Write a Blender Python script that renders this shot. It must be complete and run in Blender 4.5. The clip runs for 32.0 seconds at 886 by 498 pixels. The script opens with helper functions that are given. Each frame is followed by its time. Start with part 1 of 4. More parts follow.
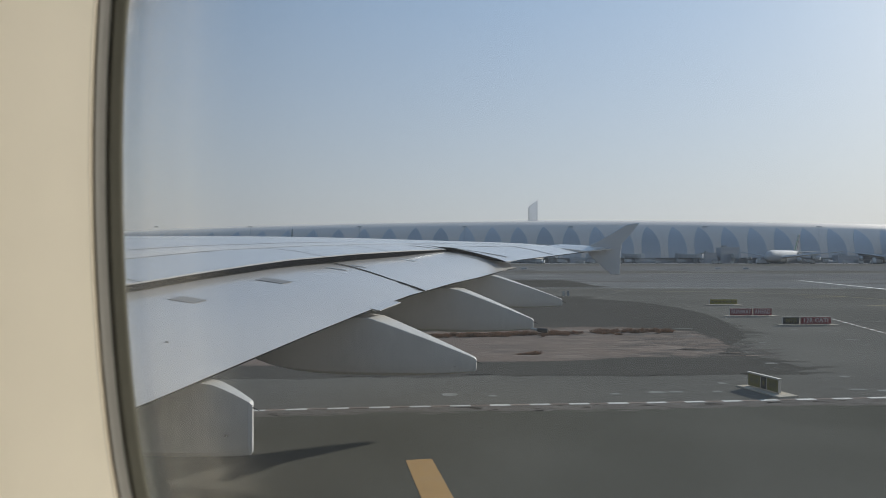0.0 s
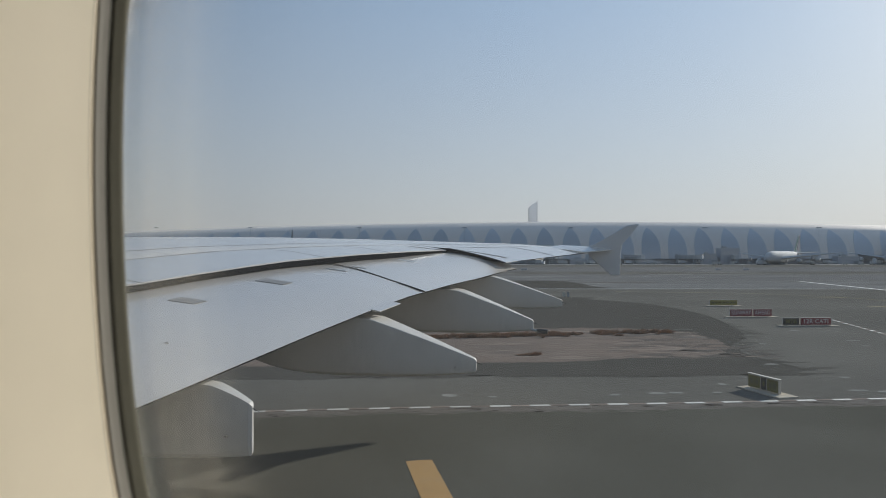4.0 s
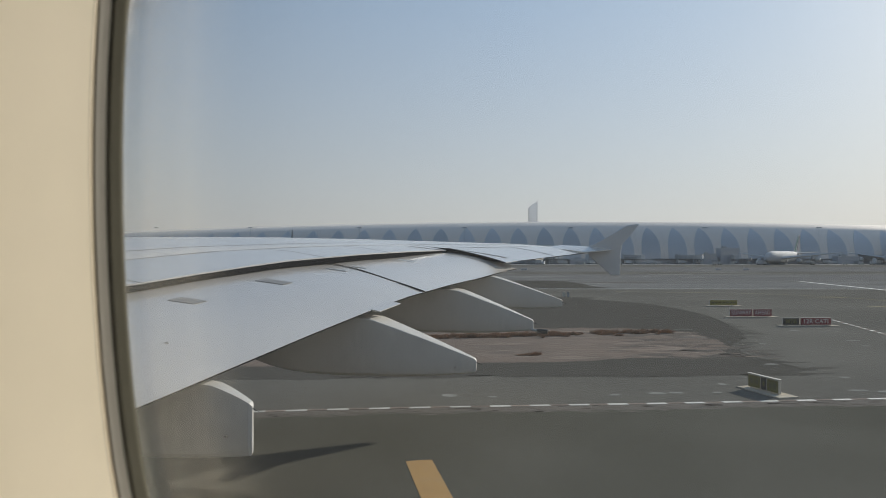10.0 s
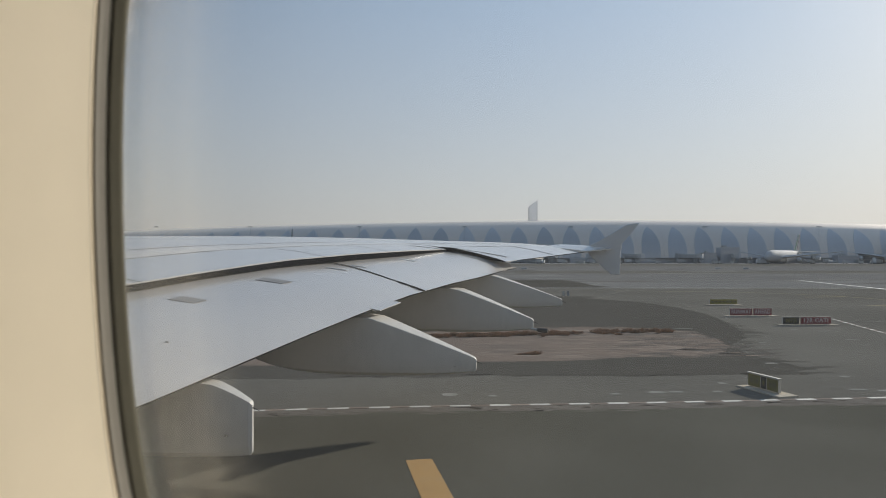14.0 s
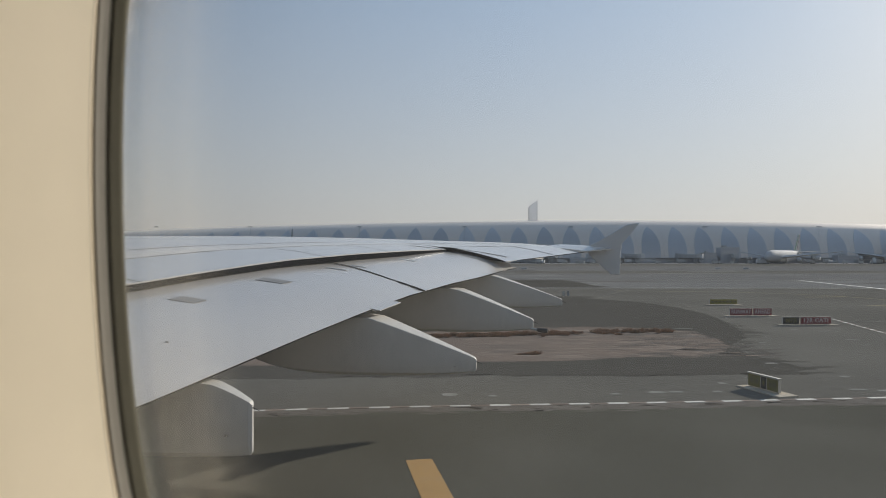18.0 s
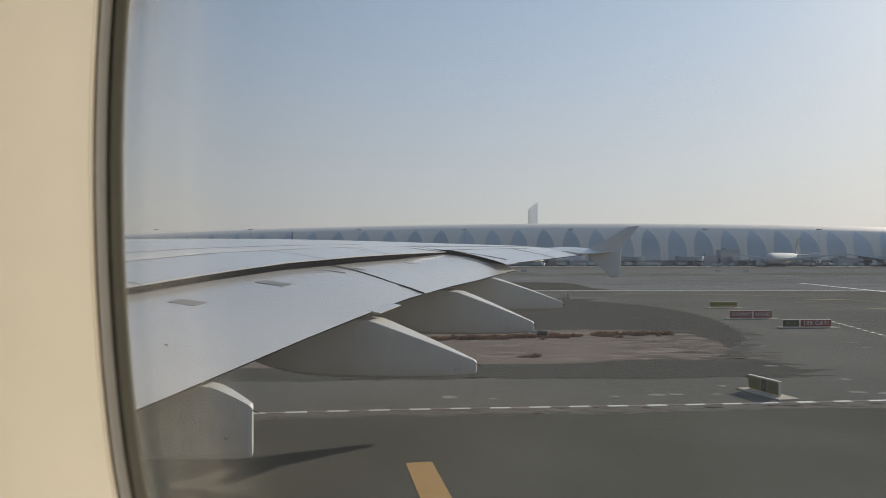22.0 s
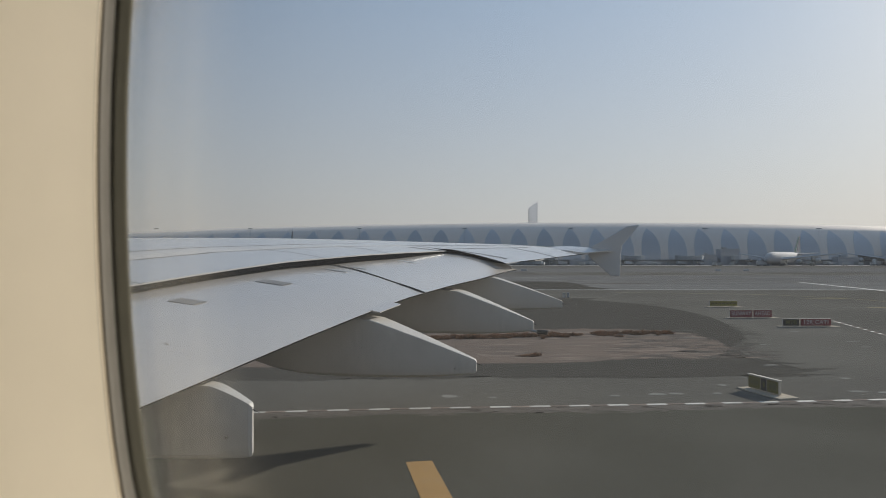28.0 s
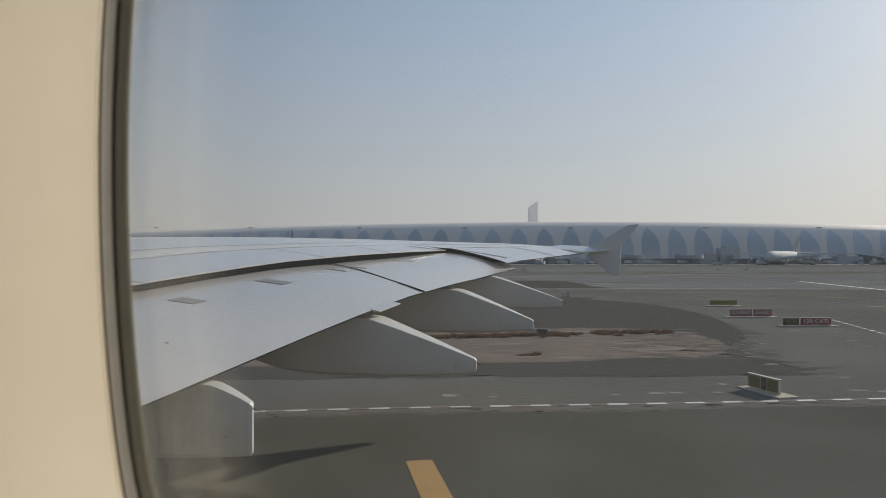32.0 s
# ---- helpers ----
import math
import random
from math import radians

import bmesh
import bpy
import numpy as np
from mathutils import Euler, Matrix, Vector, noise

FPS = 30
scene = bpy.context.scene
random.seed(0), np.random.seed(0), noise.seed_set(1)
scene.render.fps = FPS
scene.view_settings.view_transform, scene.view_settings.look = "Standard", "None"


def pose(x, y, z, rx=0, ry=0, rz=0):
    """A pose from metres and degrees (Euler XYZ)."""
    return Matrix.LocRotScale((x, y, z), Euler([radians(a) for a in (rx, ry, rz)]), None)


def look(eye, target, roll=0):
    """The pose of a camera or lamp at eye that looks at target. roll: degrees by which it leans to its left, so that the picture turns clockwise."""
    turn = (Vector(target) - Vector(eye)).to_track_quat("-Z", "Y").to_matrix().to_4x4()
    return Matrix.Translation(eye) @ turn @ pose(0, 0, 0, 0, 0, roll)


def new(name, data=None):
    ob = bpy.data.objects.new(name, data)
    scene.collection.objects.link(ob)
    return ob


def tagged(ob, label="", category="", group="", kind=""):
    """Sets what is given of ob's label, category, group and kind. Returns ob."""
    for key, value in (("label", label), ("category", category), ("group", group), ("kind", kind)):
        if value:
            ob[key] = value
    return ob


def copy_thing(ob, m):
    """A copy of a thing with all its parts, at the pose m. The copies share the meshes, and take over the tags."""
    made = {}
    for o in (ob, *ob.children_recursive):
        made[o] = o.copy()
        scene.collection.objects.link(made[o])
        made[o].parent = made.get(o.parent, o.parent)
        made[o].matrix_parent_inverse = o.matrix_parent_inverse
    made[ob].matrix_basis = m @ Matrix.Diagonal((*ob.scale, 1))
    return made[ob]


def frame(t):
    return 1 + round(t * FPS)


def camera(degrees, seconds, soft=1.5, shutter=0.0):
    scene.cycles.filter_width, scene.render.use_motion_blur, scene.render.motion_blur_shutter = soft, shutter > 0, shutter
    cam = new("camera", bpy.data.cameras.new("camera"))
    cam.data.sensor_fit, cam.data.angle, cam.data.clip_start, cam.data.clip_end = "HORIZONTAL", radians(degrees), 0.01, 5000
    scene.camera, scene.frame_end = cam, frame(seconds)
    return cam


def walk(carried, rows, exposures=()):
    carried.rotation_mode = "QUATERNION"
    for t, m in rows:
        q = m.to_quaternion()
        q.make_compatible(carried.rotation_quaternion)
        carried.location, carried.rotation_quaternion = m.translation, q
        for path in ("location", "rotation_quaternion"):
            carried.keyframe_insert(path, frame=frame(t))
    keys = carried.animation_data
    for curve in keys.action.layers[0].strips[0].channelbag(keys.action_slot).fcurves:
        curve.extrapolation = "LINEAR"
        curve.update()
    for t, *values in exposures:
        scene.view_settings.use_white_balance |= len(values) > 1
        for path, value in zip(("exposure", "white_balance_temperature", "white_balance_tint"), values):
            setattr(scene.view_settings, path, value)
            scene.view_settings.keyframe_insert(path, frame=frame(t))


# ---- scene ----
cam = camera(64.0, 32.0, soft=0.7)
# the phone focuses far out, so the window frame close by is soft
cam.data.dof.use_dof, cam.data.dof.focus_distance, cam.data.dof.aperture_fstop = True, 120.0, 13.0

# Seated eye height above the taxiway, the phone's tilt, and its small sway in front of the cabin window: seconds, sideways metres, degrees up.
EYE = 6.5
PITCH = 90.717
SWAY = ((0, 0, -0.21), (0.5, 0, -0.21), (1, 0, -0.137), (1.5, 0, -0.21), (2, 0, -0.142), (2.5, 0, -0.142), (3, 0, -0.142), (3.5, 0, -0.137), (5.5, 0, -0.142), (6, 0, -0.21), (6.5, 0, -0.137), (7, 0, -0.137), (7.5, 0, -0.21), (8, 0, -0.21), (8.5, 0, -0.21), (9, 0, -0.137), (9.5, 0, -0.21), (10, 0, -0.137), (10.5, 0, -0.21), (11, 0, -0.279), (11.5, 0, -0.21), (12, 0, -0.21), (12.5, 0, -0.21), (13, 0, -0.279), (13.5, 0, -0.21), (14, 0, -0.21), (14.5, 0, -0.21), (16.5, 0, -0.21), (17, 0, -0.21), (17.5, 0, -0.21), (18, 0, -0.21), (18.5, 0, 0), (19, 0, -0.137), (19.5, 0, -0.279), (20, 0, -0.068), (20.5, -4e-05, -0.21), (21, -7e-05, -0.21), (21.5, -0.00011, 0), (22, -0.00015, 0), (22.5, -0.00019, -0.137), (23, -0.00022, -0.068), (23.5, -0.00026, -0.068), (24, -0.0003, 0), (24.5, -0.00042, 0), (25, -0.00055, 0), (25.5, -0.00068, -0.21), (27.5, -0.0017, -0.137), (28, -0.002, -0.068), (28.5, -0.00215, -0.068), (29, -0.0023, 0), (29.5, -0.00245, 0), (30, -0.0026, -0.068), (30.5, -0.0026, 0), (31, -0.0026, -0.068), (31.5, -0.0026, -0.137), (32, -0.0026, -0.137))
walk(cam, [(t, pose(dx, 0, EYE, PITCH + up, 0, 0)) for t, dx, up in SWAY], exposures=((0.0, 0.59, 6020, 7), (9.0, 0.64, 6300, 7), (13.0, 0.69, 6450, 8), (17.0, 0.64, 6480, 9), (22.0, 0.62, 6480, 9), (23.0, 0.66, 6480, 9), (25.0, 0.55, 6480, 9), (32.0, 0.54, 6480, 9)))

# ---------------------------------------------------------------- light
SUN_AZ, SUN_EL = radians(49.3), radians(21.4)
world = bpy.data.worlds.new("hazy_sky")
scene.world = world
world.use_nodes = True
wn = world.node_tree.nodes
sky = wn.new("ShaderNodeTexSky")
sky.sky_type = "NISHITA"
sky.sun_disc = False
sky.sun_elevation, sky.sun_rotation = SUN_EL, SUN_AZ
sky.air_density, sky.dust_density, sky.ozone_density = 1.0, 1.0, 1.0
wn["Background"].inputs["Strength"].default_value = 0.105
# desert haze: the sky pales to grey towards the horizon
coord, split, height, veil = (wn.new("ShaderNode" + k) for k in ("TexCoord", "SeparateXYZ", "MapRange", "Mix"))
height.inputs["From Min"].default_value, height.inputs["From Max"].default_value = 0.02, 0.42
height.inputs["To Min"].default_value, height.inputs["To Max"].default_value = 0.97, 0.70
aim, glow, tint = (wn.new("ShaderNode" + k) for k in ("VectorMath", "MapRange", "Mix"))
aim.operation = "DOT_PRODUCT"
aim.inputs[1].default_value = (math.sin(SUN_AZ), math.cos(SUN_AZ), 0.0)
glow.inputs["From Min"].default_value, glow.inputs["From Max"].default_value = -0.1, 1.0
glow.inputs["To Min"].default_value, glow.inputs["To Max"].default_value = 0.48, 1.21
tint.data_type, tint.blend_type, tint.inputs["Factor"].default_value = "RGBA", "MULTIPLY", 1.0
fade = wn.new("ShaderNodeMix")
fade.data_type = "RGBA"
fade.inputs[6].default_value, fade.inputs[7].default_value = (3.72, 3.64, 3.60, 1), (1.85, 2.72, 3.9, 1)
deep = wn.new("ShaderNodeMapRange")
deep.inputs["From Min"].default_value, deep.inputs["From Max"].default_value = 0.04, 0.5
veil.data_type = "RGBA"
wl = world.node_tree.links
wl.new(coord.outputs["Generated"], split.inputs[0])
wl.new(split.outputs["Z"], height.inputs["Value"])
wl.new(height.outputs[0], veil.inputs["Factor"])
wl.new(split.outputs["Z"], deep.inputs["Value"])
wl.new(deep.outputs[0], fade.inputs["Factor"])
wl.new(fade.outputs[2], tint.inputs[6])
wl.new(coord.outputs["Generated"], aim.inputs[0])
wl.new(aim.outputs["Value"], glow.inputs["Value"])
wl.new(glow.outputs[0], tint.inputs[7])
wl.new(tint.outputs[2], veil.inputs[7])
wl.new(sky.outputs[0], veil.inputs[6])
wl.new(veil.outputs[2], wn["Background"].inputs["Color"])
sun = new("sun", bpy.data.lights.new("sun", "SUN"))
sun.data.energy, sun.data.angle, sun.data.color = 3.3, radians(0.8), (1.0, 0.91, 0.78)
sun_way = Vector((math.sin(SUN_AZ) * math.cos(SUN_EL), math.cos(SUN_AZ) * math.cos(SUN_EL), math.sin(SUN_EL)))
sun.matrix_world = look(sun_way * 300, (0, 0, 0))


# ---------------------------------------------------------------- materials
def material(name, colour, rough=0.6, metal=0.0, spread=0.12, grain=(0.6, 18.0), bump=0.0, bump_scale=40.0, emit=None,
             other=None, patch=(0.45, 0.6), each=0.0, stretch=None):
    """A principled material whose colour varies at two scales; other: a second colour in patches."""
    m = bpy.data.materials.new(name)
    m.use_nodes = True
    n, l = m.node_tree.nodes, m.node_tree.links
    b = n["Principled BSDF"]
    b.inputs["Roughness"].default_value, b.inputs["Metallic"].default_value = rough, metal
    b.inputs["Specular IOR Level"].default_value = 0.0 if rough > 0.84 else 0.5
    geo = n.new("ShaderNodeNewGeometry")
    large, fine = n.new("ShaderNodeTexNoise"), n.new("ShaderNodeTexNoise")
    for node, scale in ((large, grain[0]), (fine, grain[1])):
        node.inputs["Scale"].default_value, node.inputs["Detail"].default_value = scale, 5.0
        if stretch:
            pull = n.new("ShaderNodeVectorMath")
            pull.operation = "MULTIPLY"
            pull.inputs[1].default_value = stretch
            l.new(geo.outputs["Position"], pull.inputs[0])
            l.new(pull.outputs[0], node.inputs["Vector"])
        else:
            l.new(geo.outputs["Position"], node.inputs["Vector"])
    total = n.new("ShaderNodeMath")
    total.operation = "ADD"
    l.new(large.outputs["Fac"], total.inputs[0])
    l.new(fine.outputs["Fac"], total.inputs[1])
    span = n.new("ShaderNodeMapRange")
    span.inputs["From Min"].default_value, span.inputs["From Max"].default_value = 0.6, 1.4
    span.inputs["To Min"].default_value, span.inputs["To Max"].default_value = 1 - spread, 1 + spread
    l.new(total.outputs[0], span.inputs["Value"])
    base = n.new("ShaderNodeMix")
    base.data_type, base.blend_type = "RGBA", "MULTIPLY"
    base.inputs["Factor"].default_value = 1.0
    base.inputs[6].default_value = (*colour, 1)
    if other:
        ramp = n.new("ShaderNodeMapRange")
        ramp.inputs["From Min"].default_value, ramp.inputs["From Max"].default_value = patch
        l.new(large.outputs["Fac"], ramp.inputs["Value"])
        two = n.new("ShaderNodeMix")
        two.data_type = "RGBA"
        two.inputs[6].default_value, two.inputs[7].default_value = (*colour, 1), (*other, 1)
        l.new(ramp.outputs[0], two.inputs["Factor"])
        l.new(two.outputs[2], base.inputs[6])
    l.new(span.outputs[0], base.inputs[7])
    last = base.outputs[2]
    if each:
        info, vary = n.new("ShaderNodeObjectInfo"), n.new("ShaderNodeMapRange")
        vary.inputs["To Min"].default_value, vary.inputs["To Max"].default_value = 1 - each, 1 + each
        l.new(info.outputs["Random"], vary.inputs["Value"])
        mul = n.new("ShaderNodeMix")
        mul.data_type, mul.blend_type = "RGBA", "MULTIPLY"
        mul.inputs["Factor"].default_value = 1.0
        l.new(last, mul.inputs[6])
        l.new(vary.outputs[0], mul.inputs[7])
        last = mul.outputs[2]
    l.new(last, b.inputs["Base Color"])
    if bump:
        rough_up, bmp = n.new("ShaderNodeTexNoise"), n.new("ShaderNodeBump")
        rough_up.inputs["Scale"].default_value = bump_scale
        bmp.inputs["Strength"].default_value, bmp.inputs["Distance"].default_value = bump, 0.01
        l.new(geo.outputs["Position"], rough_up.inputs["Vector"])
        l.new(rough_up.outputs["Fac"], bmp.inputs["Height"])
        l.new(bmp.outputs[0], b.inputs["Normal"])
    if emit:
        b.inputs["Emission Color"].default_value = (*emit[0], 1)
        b.inputs["Emission Strength"].default_value = emit[1]
    return m


def pane_material():
    m = bpy.data.materials.new("window_acrylic")
    m.use_nodes = True
    n, l = m.node_tree.nodes, m.node_tree.links
    n.remove(n["Principled BSDF"])
    clear, gloss, mix, fres = (n.new("ShaderNode" + k) for k in ("BsdfTransparent", "BsdfGlossy", "MixShader", "Fresnel"))
    clear.inputs["Color"].default_value = (0.985, 0.99, 0.993, 1)
    gloss.inputs["Roughness"].default_value = 0.15
    fres.inputs["IOR"].default_value = 1.49
    l.new(fres.outputs[0], mix.inputs["Fac"])
    l.new(clear.outputs[0], mix.inputs[1])
    l.new(gloss.outputs[0], mix.inputs[2])
    # a thin film of dust and fine scratches scatters a little of the daylight
    film, dirty, smear, much = (n.new("ShaderNode" + k) for k in ("BsdfTranslucent", "MixShader", "TexNoise", "MapRange"))
    film.inputs["Color"].default_value = (0.83, 0.85, 0.87, 1)
    smear.inputs["Scale"].default_value = 7.0
    much.inputs["To Min"].default_value, much.inputs["To Max"].default_value = 0.0018, 0.0058
    l.new(smear.outputs["Fac"], much.inputs["Value"])
    l.new(much.outputs[0], dirty.inputs["Fac"])
    l.new(mix.outputs[0], dirty.inputs[1])
    l.new(film.outputs[0], dirty.inputs[2])
    l.new(dirty.outputs[0], n["Material Output"].inputs["Surface"])
    return m


ASPHALT = material("taxiway_asphalt", (0.1395, 0.1335, 0.119), 0.9, 0, 0.17, (0.05, 1.5), other=(0.1505, 0.144, 0.128))
TAXIWAY = material("dark_taxiway_asphalt", (0.096, 0.0925, 0.0775), 0.9, 0, 0.15, (0.12, 2.0), other=(0.104, 0.100, 0.085))
SHOULDER = material("dark_shoulder_asphalt", (0.089, 0.0845, 0.0755), 0.92, 0, 0.16, (0.25, 2.5), stretch=(0.3, 1, 1))
CONCRETE = material("runway_concrete", (0.187, 0.185, 0.180), 0.86, 0, 0.4, (0.25, 2.0), stretch=(0.1, 1, 1))
RUNWAY = material("runway_asphalt", (0.185, 0.182, 0.178), 0.9, 0, 0.4, (0.2, 1.0), other=(0.148, 0.146, 0.144), stretch=(0.08, 1, 1))
APRON = material("apron_concrete", (0.20, 0.195, 0.185), 0.85, 0, 0.12, (0.01, 0.6))
SAND = material("dry_sand", (0.21, 0.168, 0.141), 0.95, 0, 0.32, (0.9, 7.0), 0.4, 20, other=(0.13, 0.112, 0.10), patch=(0.42, 0.7), stretch=(0.16, 1, 1))
DRIFT = material("pale_sand_drift", (0.262, 0.216, 0.182), 0.95, 0, 0.25, (0.9, 7.0), stretch=(0.2, 1, 1))
STREAK = material("bare_dark_streak", (0.125, 0.113, 0.102), 0.95, 0, 0.25, (0.9, 7.0), stretch=(0.2, 1, 1))
DUST = material("blown_dust", (0.42, 0.37, 0.30), 0.95, 0, 0.2, (0.4, 5.0))
dn, dl = DUST.node_tree.nodes, DUST.node_tree.links
d_at, d_map, d_ball, d_noise, d_mul = (dn.new("ShaderNode" + k) for k in ("TexCoord", "Mapping", "TexGradient", "TexNoise", "Math"))
d_map.inputs["Scale"].default_value = (1 / 3.1, 1 / 4.4, 1.0)
d_ball.gradient_type, d_mul.operation, d_noise.inputs["Scale"].default_value = "SPHERICAL", "MULTIPLY", 1.1
dl.new(d_at.outputs["Object"], d_map.inputs[0])
dl.new(d_map.outputs[0], d_ball.inputs[0])
dl.new(d_at.outputs["Object"], d_noise.inputs["Vector"])
dl.new(d_ball.outputs["Fac"], d_mul.inputs[0])
dl.new(d_noise.outputs["Fac"], d_mul.inputs[1])
dl.new(d_mul.outputs[0], dn["Principled BSDF"].inputs["Alpha"])
ROADDUST = material("road_dust", (0.168, 0.152, 0.136), 0.95, 0, 0.2, (0.5, 4.0))
BRUSH = material("dry_brush", (0.34, 0.215, 0.14), 0.9, 0, 0.4, (0.8, 30.0), other=(0.25, 0.17, 0.115))
YELLOW = material("taxi_yellow_paint", (0.385, 0.225, 0.068), 0.8, 0, 0.22, (1.2, 14.0), other=(0.29, 0.19, 0.08), patch=(0.5, 0.75))
# paler yellow for the far stretches of line and the far bars
PALEYELLOW = material("far_pale_yellow_paint", (0.36, 0.31, 0.20), 0.85, 0, 0.25, (0.5, 8.0))
WHITEPAINT = material("white_line_paint", (0.56, 0.56, 0.54), 0.75, 0, 0.2, (0.3, 6.0))
FADED = material("worn_paint", (0.195, 0.187, 0.168), 0.85, 0, 0.2, (0.8, 14.0))
SCRAP = material("pale_paint_scrap", (0.27, 0.265, 0.245), 0.85, 0, 0.3, (0.8, 9.0))
KERB_WHITE = material("kerb_white_paint", (0.53, 0.515, 0.48), 0.8, 0, 0.2, (1.0, 20.0), 0.2, 60, each=0.12)
KERB_RED = material("kerb_red_brown_paint", (0.25, 0.205, 0.18), 0.85, 0, 0.25, (1.0, 20.0), 0.2, 60, each=0.2)
WING = material("wing_grey_paint", (0.62, 0.585, 0.55), 0.27, 0, 0.05, (0.25, 3.0))
FLAPM = material("flap_grey_paint", (0.56, 0.515, 0.468), 0.27, 0, 0.08, (0.35, 5.0), other=(0.53, 0.49, 0.445), patch=(0.5, 0.7))
for paint in (WING, FLAPM):
    # a thin clear lacquer over the grey paint
    lacquer = paint.node_tree.nodes["Principled BSDF"].inputs
    lacquer["Coat Weight"].default_value, lacquer["Coat Roughness"].default_value = 0.7, 0.2
FAIRING = material("fairing_cream_paint", (0.475, 0.458, 0.43), 0.58, 0, 0.16, (1.1, 9.0), other=(0.43, 0.413, 0.388), patch=(0.48, 0.66), stretch=(1, 1, 0.35))
FENCE = material("tip_fence_white_paint", (0.52, 0.53, 0.55), 0.45, 0, 0.05, (0.5, 5.0))
# near black: draws the joints, and stands in for shade in the slots
DARKGAP = material("dark_joint_and_shade", (0.016, 0.016, 0.018), 0.9, 0, 0.3, (1.0, 12.0))
PATCH = material("wear_strip_grey", (0.245, 0.235, 0.225), 0.55, 0, 0.15, (2.0, 30.0))
BLACK = material("black_rubber", (0.02, 0.02, 0.021), 0.55)
JOINT = material("panel_joint_sealant", (0.15, 0.155, 0.16), 0.6, 0, 0.15, (1.0, 12.0))
MARK = material("oil_mark", (0.12, 0.11, 0.10), 0.7)
PANEL = material("cabin_panel_cream", (0.70, 0.63, 0.50), 0.6, 0, 0.03, (3.0, 30.0))
# unseen lining and carpet, kept pale to bounce light onto the window ring
CABIN = material("cabin_lining", (0.80, 0.78, 0.73), 0.75, 0, 0.06, (1.0, 12.0))
CARPET = material("cabin_carpet", (0.42, 0.39, 0.34), 0.95, 0, 0.15, (2.0, 60.0))
SEAL = material("window_seal_rubber", (0.14, 0.135, 0.11), 0.85, 0, 0.08, (8.0, 60.0))
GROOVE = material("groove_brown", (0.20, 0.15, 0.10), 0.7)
# panel cream darkened to brown: shade coloured into the surround's rim
EDGE = material("surround_edge_shade_brown", (0.33, 0.28, 0.205), 0.7)
LIP = material("window_lip_grey", (0.30, 0.285, 0.255), 0.5, 0, 0.06, (8.0, 60.0))
PANE = pane_material()
SKIN = material("aircraft_white_skin", (0.50, 0.50, 0.50), 0.75, 0, 0.04, (0.3, 3.0))
PLANE = material("parked_aircraft_white", (0.5, 0.5, 0.51), 0.8, 0, 0.06, (0.1, 1.0))
CLAD = material("concourse_metal_cladding", (0.83, 0.73, 0.645), 0.52, 0.45, 0.06, (0.02, 0.3))
# glazing lightened so its colour stands in for haze over the distance
GLASS = material("haze_paled_glazing", (0.56, 0.55, 0.555), 0.36, 0.55, 0.08, (0.05, 0.6), each=0.08)
TEAL = material("concourse_teal_glazing", (0.05, 0.13, 0.15), 0.15, 0, 0.15, (0.05, 0.4))
PODIUM = material("podium_wall", (0.50, 0.50, 0.52), 0.7, 0, 0.12, (0.05, 0.5))
PALE = material("pale_equipment", (0.48, 0.48, 0.48), 0.6, 0, 0.1, (0.2, 2.0), each=0.25)
STEEL = material("galvanised_steel", (0.34, 0.35, 0.36), 0.5, 0.4, 0.1, (1.0, 10.0))
# very pale mirror tone, haze over the far tower put into its colour
TOWERM = material("tower_haze_pale_glazing", (0.80, 0.81, 0.84), 0.25, 0.85, 0.08, (0.01, 0.1))
HOTEL = material("pale_block_wall", (0.46, 0.44, 0.42), 0.8, 0, 0.08, (0.01, 0.2))
RED = material("sign_red_face", (0.22, 0.022, 0.028), 0.5, 0, 0.12, (1.5, 20.0))
BLACKFACE = material("sign_black_face", (0.022, 0.024, 0.022), 0.5, 0, 0.12, (1.5, 20.0))
SIGNYELLOW = material("sign_yellow_face", (0.30, 0.25, 0.05), 0.5, 0, 0.15, (1.5, 20.0))
# darker copy of the sign yellow, the back-lit face's shade in its colour
BOXYELLOW = material("shade_dimmed_olive_yellow", (0.17, 0.15, 0.04), 0.6, 0, 0.25, (2.5, 20.0))
SIGNCAP = material("cream_grey_sign_cap", (0.52, 0.48, 0.42), 0.7, 0, 0.15, (2.0, 20.0))
SLOT = material("access_slot_grey", (0.36, 0.365, 0.37), 0.55, 0, 0.1, (2.0, 30.0))
SIGNWHITE = material("sign_white_letter", (0.64, 0.58, 0.56), 0.5, 0, 0.05)
SIGNTEXT = material("sign_yellow_letter", (0.09, 0.08, 0.04), 0.5, 0, 0.05)
SIGNFRAME = material("sign_cream_frame", (0.52, 0.48, 0.43), 0.6, 0, 0.1, (2.0, 20.0))
SLAB = material("concrete_slab", (0.50, 0.44, 0.36), 0.9, 0, 0.15, (1.0, 12.0), 0.2, 40)
LAMPRED = material("red_lamp_glass", (0.32, 0.03, 0.02), 0.3, emit=((1.0, 0.08, 0.03), 0.12))
LAMPYELLOW = material("amber_lamp_glass", (0.6, 0.35, 0.03), 0.3, emit=((1.0, 0.6, 0.1), 0.15))
LAMPBODY = material("lamp_yellow_body", (0.50, 0.30, 0.03), 0.5, 0, 0.1)
TAILRED = material("tail_red", (0.30, 0.04, 0.04), 0.8)
TAILGREEN = material("tail_green", (0.02, 0.15, 0.10), 0.8)
TAILBLACK = material("tail_black", (0.03, 0.04, 0.05), 0.8)


